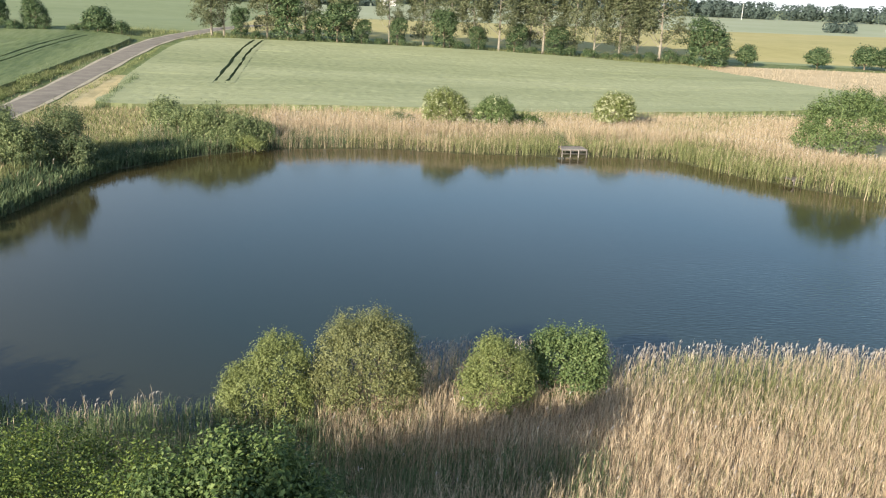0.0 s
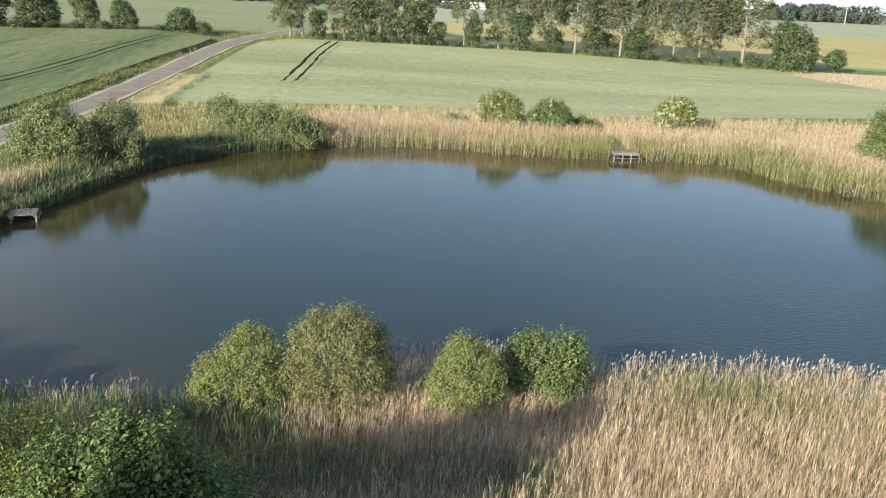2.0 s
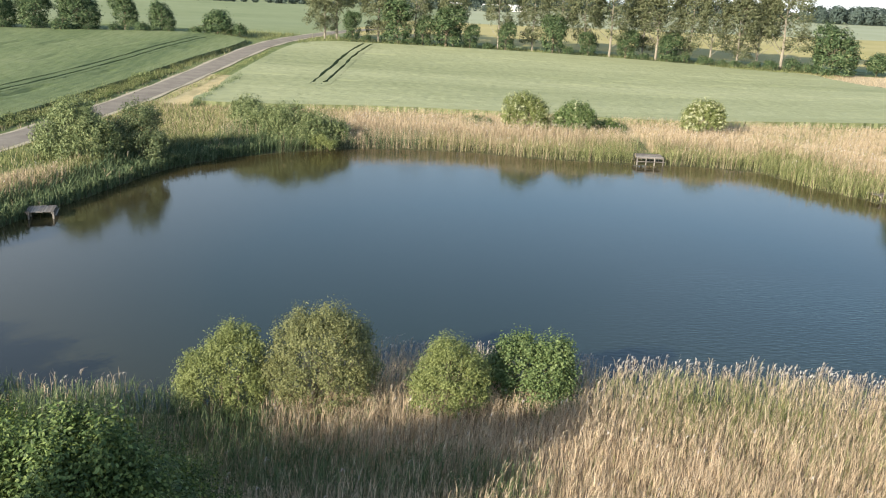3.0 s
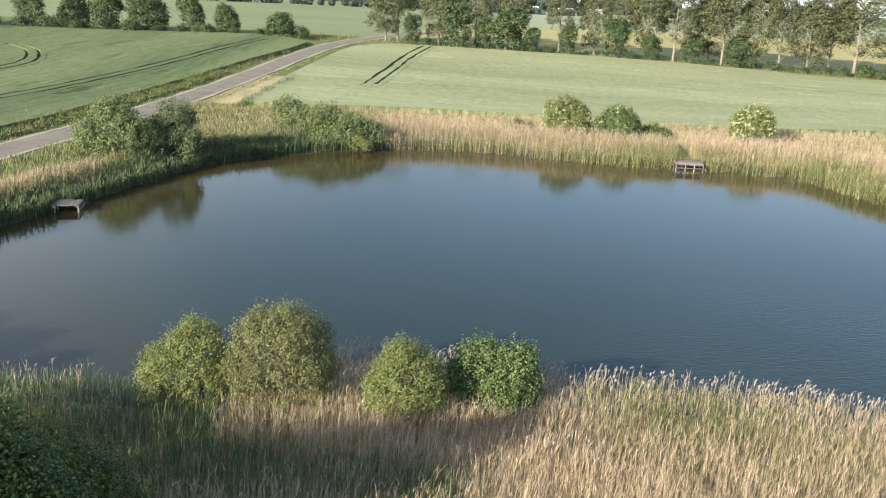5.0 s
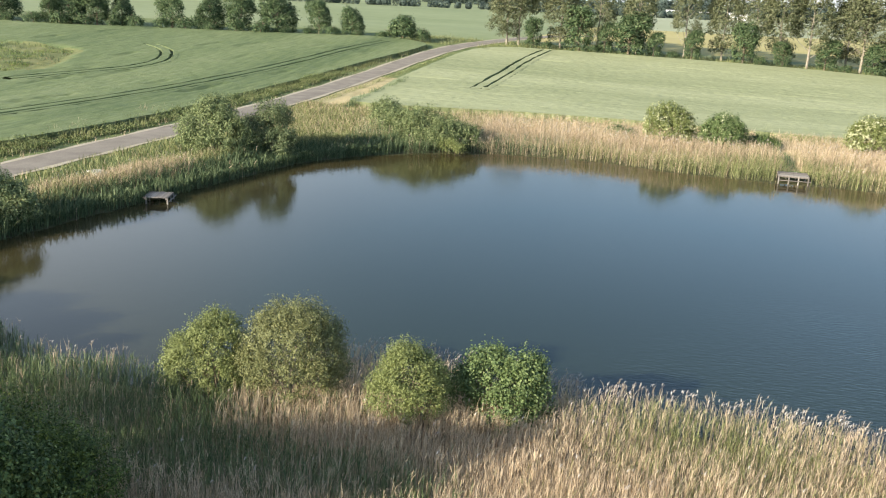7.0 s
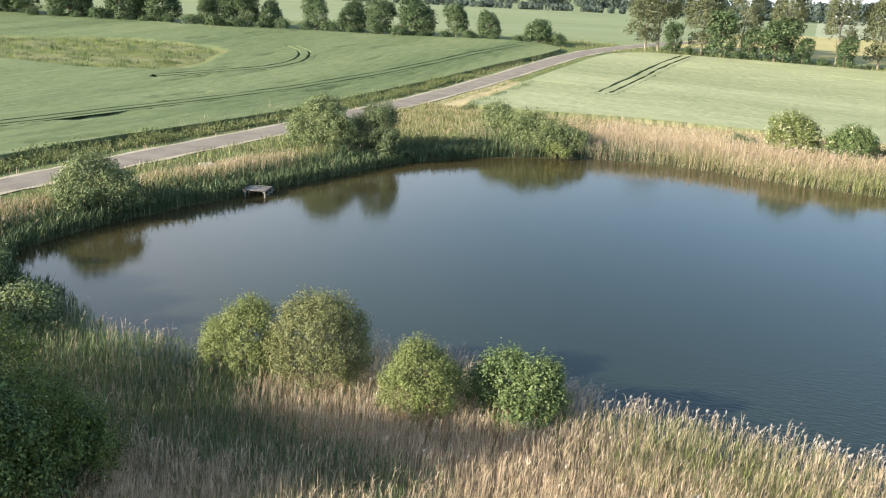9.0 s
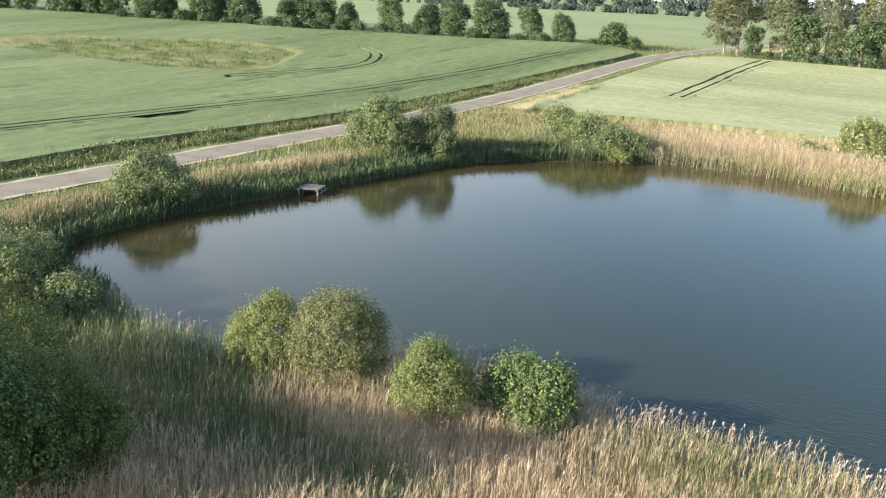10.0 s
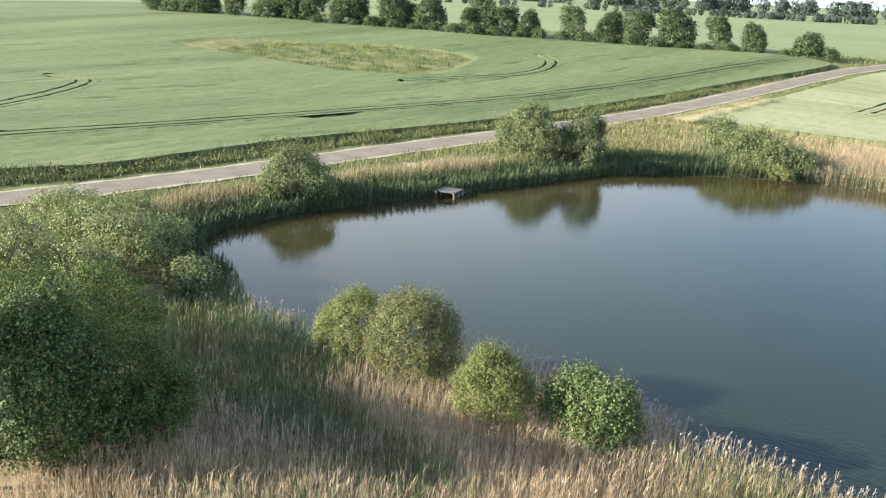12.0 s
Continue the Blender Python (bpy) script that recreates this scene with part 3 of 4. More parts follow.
def reed_geometry(p, tall, wide, leafs, leaf_len, plume, fine):
    """Culms with arching strap leaves; plume: chance of a seed head on each culm."""
    n = len(p)
    seeded = rng.random(n) < plume
    L = tall * np.where(seeded, rng.uniform(0.98, 1.12, n), rng.uniform(0.72, 1.0, n))
    az = rng.normal(0.2, 1.3, n)
    reach, sag = L * np.abs(rng.normal(0.08, 0.1, n)), L * 0.02 * rng.random(n)
    out = [blades(p, az, L, np.full(n, wide * 0.6), reach, sag, 2 if fine else 1, 0.45, 1.7)]
    for k in range(leafs):
        s = rng.uniform(0.3, 0.92, n)
        q = p + np.column_stack([np.cos(az) * reach * s ** 1.7, np.sin(az) * reach * s ** 1.7, L * s])
        ln = leaf_len * rng.uniform(0.6, 1.3, n)
        out.append(blades(q, rng.normal(0.1, 1.7, n), ln, np.full(n, wide), ln * rng.uniform(0.1, 0.75, n), ln * rng.uniform(0.05, 0.7, n), 2 if fine else 1, 0.08))
    if not seeded.any():
        return join(out), None
    tip = (p + np.column_stack([np.cos(az) * reach, np.sin(az) * reach, L - sag]))[seeded]
    m = len(tip)
    tops = join([blades(tip - [0, 0, 0.08], rng.normal(0.2, 0.8, m), np.full(m, 0.2), np.full(m, max(0.036, wide * 1.4)), rng.uniform(0.05, 0.16, m), np.full(m, 0.1), 2, 0.3) for _ in range(2)])
    return join(out), tops


def reed_bed(name, p, green, tall, wide, leafs, leaf_len, plume, label, fine=False, leafy=None, dry=None):
    """green: how likely each stem is this year's green growth."""
    g = rng.random(len(p)) < green
    tall = np.broadcast_to(tall, len(p))
    plume = np.broadcast_to(plume, len(p))
    a, tops = reed_geometry(p[~g], tall[~g], wide, leafs, leaf_len, plume[~g], fine)
    b, _ = reed_geometry(p[g], tall[g] * 0.86, wide * 1.2, leafs, leaf_len * 1.1, np.zeros(g.sum()), fine)
    tagged(new(name, mesh_of(name, *a, dry or M_REED)), label, "reeds", kind="stuff")
    tagged(new("green_reeds", mesh_of("green_reeds", *b, leafy or M_REEDG)), "green new reed shoots among dry stems", "reeds", kind="stuff")
    if tops:
        tagged(new("reed_plumes", mesh_of("reed_plumes", *tops, M_PLUME)), "feathery pale reed seed heads", "reeds", kind="stuff")


def shore(x, y):
    return np.where(inside(POND, x, y), -1, 1) * to_line(POND, x, y, True)


near = scatter(63000, -12, 46, 12, 37, lambda x, y: (shore(x, y) > -0.3) & ((y > 23.2) | (x > 1.2 - 0.25 * (y - 15))))
_s = shore(near[:, 0], near[:, 1])
_x, _y = near[:, 0], near[:, 1]
_p = patchy(_x, _y, 0.35)
_g = 0.09 + 0.24 * _p + 0.16 * step(20, 34, _x) + (0.27 + 0.15 * _p) * step(8, 3, _s) * step(13, 16, _x)
_g += 0.75 * step(23, 24.5, _y) * step(28, 26.3, _y) * step(12, 8, _x) + 0.85 * step(2.6, 1.0, _x) * step(23, 25, _y) + 0.35 * step(2.2, 0.5, np.hypot((_x - 10.8) / 1.2, _y - 25.2))
# slightly more green stems over the shadowed area, cooling the shade by colour
_g += 0.12 * step(18, 21, _y) * step(28, 26, _y) * step(12.5, 10.5, _x)
_g = np.clip(_g, 0.03, 0.93)
_t = 2.1 * (0.93 + 0.08 * patchy(_x, _y, 0.9) + 0.07 * patchy(_x, _y, 2.6)) * (1 - 0.12 * step(4, -6, _x))
for _bx, _by in ((0.2, 31.4), (3.7, 31.2), (8.6, 30.4), (12.2, 32.3)):       # trodden low round the willows
    _t = _t * (0.86 + 0.14 * step(1.3, 2.2, np.hypot((_x - _bx) * 0.9, _y - _by)))
_t = _t * (1 - 0.1 * step(1.5, 0.5, _s))
_k = _x > 12.5 + 1.5 * patchy(_x, _y, 0.5)
for _m, _leafy in ((~_k, M_REEDN), (_k, M_REEDG)):
    reed_bed("reed_bed", near[_m], _g[_m], _t[_m], 0.0155, 4, 0.5, np.where(_s[_m] < 1.0, 0.55, 0.012), "dense bed of dry tan common reed beside the pond", True, leafy=_leafy)
far = scatter(50000, -14, 62, 78, 104, lambda x, y: (shore(x, y) > -0.4) & (shore(x, y) < 8) & (y > 60) & (np.hypot((x - 31.9) / 1.75, (y - 92.4) / 1.9) > 1) & ((np.abs(x - 32.4 + 0.04 * (y - 95)) > 0.8) | (y > 112)))
_s = shore(far[:, 0], far[:, 1])
_g = np.clip(0.88 - 0.82 * step(3.0, 5.0, _s) + 0.2 * patchy(far[:, 0], far[:, 1], 0.3) - 0.36 * step(-3, 0, far[:, 0]) * step(21, 15, far[:, 0]) + 0.7 * (far[:, 0] < -1), 0.03, 0.95)
_t = 1.75 + 0.35 * step(1, 4, _s)
_k = far[:, 0] > 4 + 5 * patchy(far[:, 0], far[:, 1], 0.2)
for _m, _leafy in ((~_k, M_REEDD), (_k, M_REEDG)):
    reed_bed("reed_bed", far[_m], _g[_m], _t[_m], 0.034, 2, 0.6, 0.12, "band of dry reeds with green front along the far bank", leafy=_leafy, dry=M_REEDF)
back = scatter(34000, -8, 92, 94, 119, lambda x, y: (shore(x, y) > 7) & (y < 116.5) & (y > 96) & (np.abs(x - 32.4 + 0.04 * (y - 95)) > 0.9))
reed_bed("reed_bed", back, np.clip(0.12 + 0.3 * patchy(back[:, 0], back[:, 1], 0.25) + 0.4 * (back[:, 0] < -1), 0.02, 0.7), 1.15, 0.034, 2, 0.5, 0.1, "thinner dry reed and grass between pond and field", dry=M_REEDF)
right = scatter(34000, 38, 90, 44, 102, lambda x, y: (shore(x, y) > -0.4) & (shore(x, y) < 14) & (y < 96) & (x > 44))
_s = shore(right[:, 0], right[:, 1])
reed_bed("reed_bed", right, np.clip(0.88 - 0.75 * step(5.5, 9, _s), 0.08, 0.95), 2.0 - 0.7 * step(6, 10, _s), 0.05, 2, 0.6, 0.1, "green reed fringe on the pond bank", leafy=M_REEDG, dry=M_REEDF)
left = scatter(56000, -34, -8, 34, 93, lambda x, y: (shore(x, y) > -0.4) & (shore(x, y) < 7.0) & (x < -9) & (np.hypot(x + 19.6, y - 61.8) > 1.15))
_s = shore(left[:, 0], left[:, 1])
_g = np.clip(0.9 - 0.45 * step(2.6, 4, _s) * step(6.8, 5.5, _s) + 0.35 * patchy(left[:, 0], left[:, 1], 0.3) + 0.4 * (left[:, 1] > 72) + 0.5 * (_s < 2.2), 0.1, 0.99)
_t = (1.45 + 0.65 * step(1.3, 2.6, _s) - 1.2 * step(4.0, 6.2, _s)) * (0.95 + 0.12 * patchy(left[:, 0], left[:, 1], 0.5))
# water-side front gets the reed colour with shade in it, brighter green behind
for _m, _leafy, _w in ((_s < 2.8, M_REEDD, 0.06), (_s >= 2.8, M_REEDG, 0.03)):
    reed_bed("reed_bed", left[_m], _g[_m], _t[_m], _w, 2, 0.55, 0.04, "green and tan reeds on the roadside bank", leafy=_leafy, dry=M_REEDF)


def grass(name, n, x0, x1, y0, y1, ok, tall, mat, label):
    p = scatter(n, x0, x1, y0, y1, ok)
    m = len(p)
    L = tall * rng.uniform(0.4, 1.2, m) * (1 + 0.4 * patchy(p[:, 0], p[:, 1], 0.8))
    g = blades(p, rng.uniform(0, 6.28, m), L, np.full(m, 0.06), L * rng.uniform(0.1, 0.6, m), L * 0.1, 1, 0.1)
    tagged(new(name, mesh_of(name, *g, mat)), label, "grass", kind="stuff")


def road_gap(x, y):
    return to_line(ROAD, x, y)


grass("verge_grass", 46000, -36, -12, 20, 112, lambda x, y: (shore(x, y) > 5.5) & (road_gap(x, y) > 2.5) & (x > ROAD[:, 0].min()) & (x > -37 + 0.05 * y), 0.55, M_REEDG, "rank green verge grass between road and pond")
grass("verge_grass", 100000, -50, -28, 10, 195, lambda x, y: (road_gap(x, y) > 4.0 + 0.5 * patchy(x, y, 0.9)) & (road_gap(x, y) < 8.0) & ~inside(CROP_L, x, y) & (x < np.interp(y, ROAD[:, 1], ROAD[:, 0])), 0.75, M_REEDG, "rank green verge grass along the crop edge")
grass("dry_grass", 9000, -48, -20, 10, 190, lambda x, y: (road_gap(x, y) > 2.4) & (road_gap(x, y) < 7) & ~inside(CROP_L, x, y) & ~inside(CROP_R, x, y) & (shore(x, y) > 7) & ((x < -31) | (y < 108)), 0.5, M_REEDF, "dry straw-coloured grass along the road")
grass("verge_grass", 16000, -29, -2, 88, 118, lambda x, y: (shore(x, y) > 6) & (road_gap(x, y) > 2.6), 0.6, M_REEDG, "rank green grass between pond and field")
grass("verge_grass", 5000, 30, 40, 93, 118, lambda x, y: (np.abs(x - 32.4 + 0.04 * (y - 95)) < 0.8) & (shore(x, y) > 2.5), 0.6, M_REEDD, "green trodden path through reeds to the pier")
grass("dry_grass", 9000, -29, -2, 90, 118, lambda x, y: (shore(x, y) > 6) & (road_gap(x, y) > 2.6), 0.55, M_REEDF, "dry straw grass between pond and field")
grass("verge_weeds", 30000, -50, -28, 14, 190, lambda x, y: (to_line(CROP_L, x, y, True) < 1.6) & (x > -52) & (road_gap(x, y) > 2.9) & (patchy(x, y, 0.4) > -0.6), 0.95, M_REEDG, "tall rank weeds along the crop edge")
_p = scatter(60000, -50, -26, 14, 150, lambda x, y: (x < np.interp(y, ROAD[:, 1], ROAD[:, 0])) & (road_gap(x, y) > 3.7 + 0.5 * patchy(x, y, 0.7)) & (to_line(CROP_L, x, y, True) < 3.2) & ((to_line(CROP_L, x, y, True) < 0.7) | ~inside(CROP_L, x, y)))[:3900]
_c = np.repeat(_p, 13, 0) + rng.normal(size=(13 * len(_p), 3)) * [0.16, 0.16, 0.0]
_c[:, 2] += rng.uniform(0.05, 1.0, len(_c)) * np.repeat(0.42 + 0.3 * step(1.6, 0.2, to_line(CROP_L, _p[:, 0], _p[:, 1], True)) + 0.3 * patchy(_p[:, 0], _p[:, 1], 0.35) + 0.12 * rng.normal(size=len(_p)), 13)
tagged(new("verge_weeds", mesh_of("verge_weeds", *leaves(_c, rng.normal(size=_c.shape) + [0, 0, 0.5], rng.uniform(0.06, 0.13, len(_c))), M_WEEDL)), "lush leafy weeds along the crop edge", "weeds", kind="stuff")
grass("dry_grass", 3500, -47, -36, 70, 110, lambda x, y: (np.minimum(np.hypot(x + 41.5, (y - 82) / 2), np.hypot(x + 41, (y - 98) / 2.2)) < 1.5), 1.15, M_REEDF, "tall dry straw clump on the crop edge")
# dark blades imitate the shaded wall of the crop along its left edge
grass("verge_weeds", 9000, -24.5, -21, 115, 147, lambda x, y: (np.abs(x + 22.4 + 0.25 * np.sin(y * 0.3)) < 0.5), 1.05, M_REEDD, "dark blades standing in for the shaded crop edge by the sandy strip")
grass("verge_grass", 9000, -30, -24, 110, 190, lambda x, y: (road_gap(x, y) > 2.9) & (road_gap(x, y) < 4.4), 0.35, M_REEDG, "short green verge grass along the road")
grass("pale_reeds", 2600, -4, 4, 103, 111, lambda x, y: np.hypot((x + 0.4) / 1.5, (y - 107) / 2.2) < 1, 2.0, M_REEDF, "tall pale reed clump beside the willow")
grass("crop_stalks", 60000, -24, 108, 115, 145, lambda x, y: inside(CROP_R, x, y) & (to_line(CROP_R, x, y, True) < 0.8), 0.85, M_STALK, "pale green cereal stalks at the field edge")
grass("crop_stalks", 90000, -62, -30, 20, 200, lambda x, y: inside(CROP_L, x, y) & (to_line(CROP_L, x, y, True) < 1.0), 0.85, M_STALK, "pale green cereal stalks at the field edge")
grass("pale_reeds", 15000, 98, 190, 130, 214, lambda x, y: ~inside(CROP_R, x, y) & (y < 211) & (y > 141 - (x - 106) * 0.4), 0.6, M_REEDF, "pale dry reed field beyond the crop")
grass("field_grass", 36000, -136, -75, 110, 148, lambda x, y: inside(OVAL, x, y) & (np.abs(x + 104 + 4 * patchy(y, x, 0.3)) < 23) & (patchy(x, y, 0.22) > -0.7), 0.62, M_YGRASS, "weedy green grass in a bare patch of the field")
# tufts inside; the dark row near the rim stands in for the crop's shadow
grass("weed_tufts", 30000, -132, -78, 110, 148, lambda x, y: inside(OVAL, x, y) & (to_line(OVAL, x, y, True) > 2) & (np.abs(x + 102) < 24) & ((patchy(x, y * 2.2, 0.5) > 0.3) | (to_line(OVAL, x, y, True) < 2.7) & (x > -100)), 1.1, M_REEDD, "dark green weed tufts in a bare patch, with an edge row as the crop's shadow")
grass("dry_grass", 18000, -140, -75, 110, 148, lambda x, y: inside(OVAL, x, y) & ((x > -88 + 3 * patchy(x, y, 0.4)) | (x < -122)), 0.4, M_DRYW, "reddish dry grass in a bare patch of the field")
grass("hedge_grass", 16000, -40, 104, 203, 222, lambda x, y: ~inside(CROP_R, x, y) & ~inside(CROP_L, x, y) & (road_gap(x, y) > 3), 1.0, M_REEDG, "rough grass under the tree row")


# ---- bushes and trees ----
def crown_geometry(lobes, clumps, per, leaf, spread, seed, slim=0.55, up=0.3, far=False, shoots=0.0):
    """Leaves in clumps on the skin of overlapping lobes (x, y, z, rx, ry, rz)."""
    r = np.random.default_rng(seed)
    lb = np.array(lobes, float)
    area = (lb[:, 3] * lb[:, 4] * lb[:, 5]) ** (2 / 3)
    pick = r.choice(len(lb), clumps, p=area / area.sum())
    d = r.normal(size=(clumps, 3))
    d /= np.linalg.norm(d, axis=1, keepdims=True)
    d[:, 2] = np.where(d[:, 2] < -0.5, -d[:, 2], d[:, 2])
    rad = r.uniform(0.7, 1.06, clumps)
    c = lb[pick, :3] + d * lb[pick, 3:] * rad[:, None]
    k = np.ones(clumps, bool)
    for l in lb:
        k &= (((c - l[:3]) / l[3:]) ** 2).sum(1) > 0.42
    c, d = c[k], d[k]
    k = c[:, 2] > 0.15
    c, d = c[k], d[k]
    off = r.normal(size=(len(c), per, 3)) * spread * r.uniform(0.6, 1.3, (len(c), 1, 1))
    if shoots:
        way = d * 0.75 + np.array([0, 0, 0.65]) + r.normal(size=d.shape) * 0.3
        off = off * 0.62 + way[:, None] * (r.uniform(-1.4, 1.0, (len(c), per, 1)) * spread * shoots * r.uniform(0.5, 1.4, (len(c), 1, 1)))
    p = (c[:, None] + off).reshape(-1, 3)
    nrm = (d[:, None] * 0.7 + off / spread * 0.35 + r.normal(size=off.shape) * 0.55 + np.array([0, 0, up])).reshape(-1, 3)
    k = p[:, 2] > 0.05
    size = leaf * r.uniform(0.6, 1.25, k.sum())
    return far_leaves(p[k], nrm[k], size) if far else leaves(p[k], nrm[k], size, slim)


def stems_geometry(lobes, count, thick, seed):
    r = np.random.default_rng(seed)
    out = []
    for i in range(count):
        l = lobes[i % len(lobes)]
        a = r.uniform(0, 6.28)
        end = Vector(l[:3]) + Vector((math.cos(a) * l[3] * 0.55, math.sin(a) * l[4] * 0.55, l[5] * r.uniform(0.1, 0.6)))
        st = Vector((r.uniform(-0.3, 0.3) + l[0] * 0.4, r.uniform(-0.3, 0.3) + l[1] * 0.4, -0.2))
        mid = st.lerp(end, 0.5) + Vector((r.uniform(-0.2, 0.2), r.uniform(-0.2, 0.2), 0.3))
        out.append(tube([st, st.lerp(mid, 0.5), mid, mid.lerp(end, 0.5), end], [thick, thick * 0.85, thick * 0.65, thick * 0.45, thick * 0.2], 5))
    return join(out)


def sprig_geometry(lobes, count, leaf, seed):
    """Young shoots that stand out of the crown, each with a row of leaves."""
    r = np.random.default_rng(seed)
    lb = np.array(lobes, float)
    i = r.integers(0, len(lb), count)
    d = r.normal(size=(count, 3))
    d[:, 2] = np.abs(d[:, 2]) + 0.25
    d /= np.linalg.norm(d, axis=1, keepdims=True)
    base = lb[i, :3] + d * lb[i, 3:] * 0.95
    way = d * 0.6 + np.array([0, 0, 0.7]) + r.normal(size=d.shape) * 0.15
    s = np.linspace(0, 1, 9)[None, :, None]
    ln = r.uniform(0.14, 0.42, (count, 1, 1))
    p = (base[:, None] + way[:, None] * s * ln + r.normal(size=(count, 9, 3)) * 0.03).reshape(-1, 3)
    return leaves(p, r.normal(size=p.shape) + np.array([0, 0, 0.4]), leaf * 0.9, 0.45)


def bush(name, x, y, lobes, clumps, per, leaf, mat, label, category="bush", spread=0.16, seed=1, flowers=0, group="", slim=0.55, stems=9, thick=0.05, sprigs=0, shoots=0.0, knobs=5, bulge=0.78):
    ob = thing(name, (x, y, float(ground_height(x, y))), label, category, group)
    r = np.random.default_rng(seed + 77)
    lobes = list(lobes)
    for l in tuple(lobes):
        for _ in range(knobs):
            d = r.normal(size=3)
            d /= np.linalg.norm(d)
            d[2] = abs(d[2]) * 0.9 - 0.15
            k = r.uniform(0.28, 0.45)
            lobes.append(tuple(l[i] + d[i] * l[3 + i] * bulge for i in range(3)) + tuple(q * k for q in l[3:]))
    part("branchwork", stems_geometry(lobes, stems, thick, seed), M_BARK, ob)
    crown = crown_geometry(lobes, clumps, per, leaf, spread, seed, slim, shoots=shoots)
    if sprigs:
        crown = join([crown, sprig_geometry(lobes, sprigs, leaf, seed + 9)])
    leafage = part("crown", crown, mat, ob)
    if flowers:
        part("blossom", crown_geometry([(*l[:3], *(q * 1.05 for q in l[3:])) for l in lobes], flowers, 7, 0.11, 0.1, seed + 50, 0.9), M_FLOWER, leafage, "cream flower heads")
    return ob


# on the near shore
bush("willow_bush", 0.0, 31.4, [(0.45, 0.1, 2.45, 1.25, 1.25, 1.55), (-0.55, -0.2, 1.75, 1.15, 1.2, 1.35), (0.7, -0.3, 1.5, 1.05, 1.1, 1.35), (-1.4, -0.1, 1.2, 0.65, 0.75, 1.0)], 1260, 32, 0.044, M_WILLOW, "light green willow bush in reeds at the water's edge", spread=0.15, seed=11, group="near willows", sprigs=260, shoots=1.1, knobs=4)
bush("willow_bush", 3.75, 31.5, [(0, 0, 2.85, 1.95, 1.9, 1.95), (-0.55, 0.1, 2.3, 1.7, 1.6, 1.9), (0.75, 0.2, 2.3, 1.5, 1.5, 1.8), (0.3, -0.5, 1.6, 1.8, 1.4, 1.5)], 2100, 32, 0.044, M_OLIVE, "large rounded olive-green willow bush at the water's edge", spread=0.16, seed=12, group="near willows", sprigs=460, shoots=1.1, knobs=4)
bush("willow_bush", 8.75, 30.5, [(0, 0, 2.6, 1.2, 1.2, 1.35), (0.4, 0.2, 2.0, 1.1, 1.15, 1.4), (-0.4, -0.1, 1.8, 1.15, 1.15, 1.4)], 1140, 32, 0.044, M_WILLOW, "round light green willow bush in dry reeds", spread=0.15, seed=13, group="near willows", sprigs=260, shoots=1.1, knobs=4)
bush("willow_bush", 12.0, 32.4, [(-0.45, 0, 2.15, 1.1, 1.1, 1.4), (0.85, 0, 2.1, 1.05, 1.1, 1.4), (-1.3, -0.2, 1.5, 0.8, 0.9, 1.3), (1.5, 0.1, 1.3, 0.7, 0.8, 1.1), (0.2, -0.5, 1.3, 1.4, 1.0, 1.2)], 1050, 28, 0.056, M_FRESH, "fresh green spreading willow bush beside the water", spread=0.17, seed=14, group="near willows", slim=0.65, sprigs=340, shoots=1.3, knobs=4)
# last three lobes: dark leaves in place of the thicket's shaded side
bush("shrub_thicket", 0.1, 17.7, [(0, 0, 3.4, 1.9, 1.9, 2.5), (-1.7, -0.3, 3.0, 1.6, 1.8, 2.5), (1.0, -0.8, 3.0, 1.2, 1.3, 2.2), (-0.9, 0.4, 4.6, 0.9, 1.0, 1.9), (0.4, 0.0, 4.9, 0.8, 0.9, 1.7), (-0.3, -0.7, 4.7, 0.8, 0.9, 1.7), (-1.9, 0.2, 4.3, 0.8, 0.9, 1.7), (1.1, -0.2, 4.2, 0.7, 0.8, 1.7), (1.6, -1.0, 2.7, 0.9, 1.0, 1.4), (0.4, -1.1, 2.0, 1.7, 1.3, 2.0), (1.2, 0.6, 2.6, 1.1, 1.2, 2.0), (1.0, 1.3, 1.1, 1.2, 1.2, 1.2), (0.5, 2.5, 1.4, 1.4, 1.2, 1.4), (0.2, 3.8, 1.5, 1.3, 1.1, 1.4)], 2350, 32, 0.066, M_DARK, "tall dark green leafy shrub by the reeds, low lobes for the thicket's shaded side", "shrub", 0.2, 15, stems=20, thick=0.08, slim=0.6, sprigs=1300, shoots=1.5)
bush("shrub_thicket", -6.6, 15.0, [(0, 0, 2.6, 2.4, 2.2, 2.3), (-3.0, 0, 2.6, 2.4, 2.2, 2.3), (2.4, 0.4, 2.6, 1.8, 1.8, 2.4)], 760, 28, 0.08, M_DARK, "tall dark green leafy thicket behind the reeds", "shrub", 0.26, 17, stems=14, thick=0.08, slim=0.6, sprigs=200, shoots=1.0)
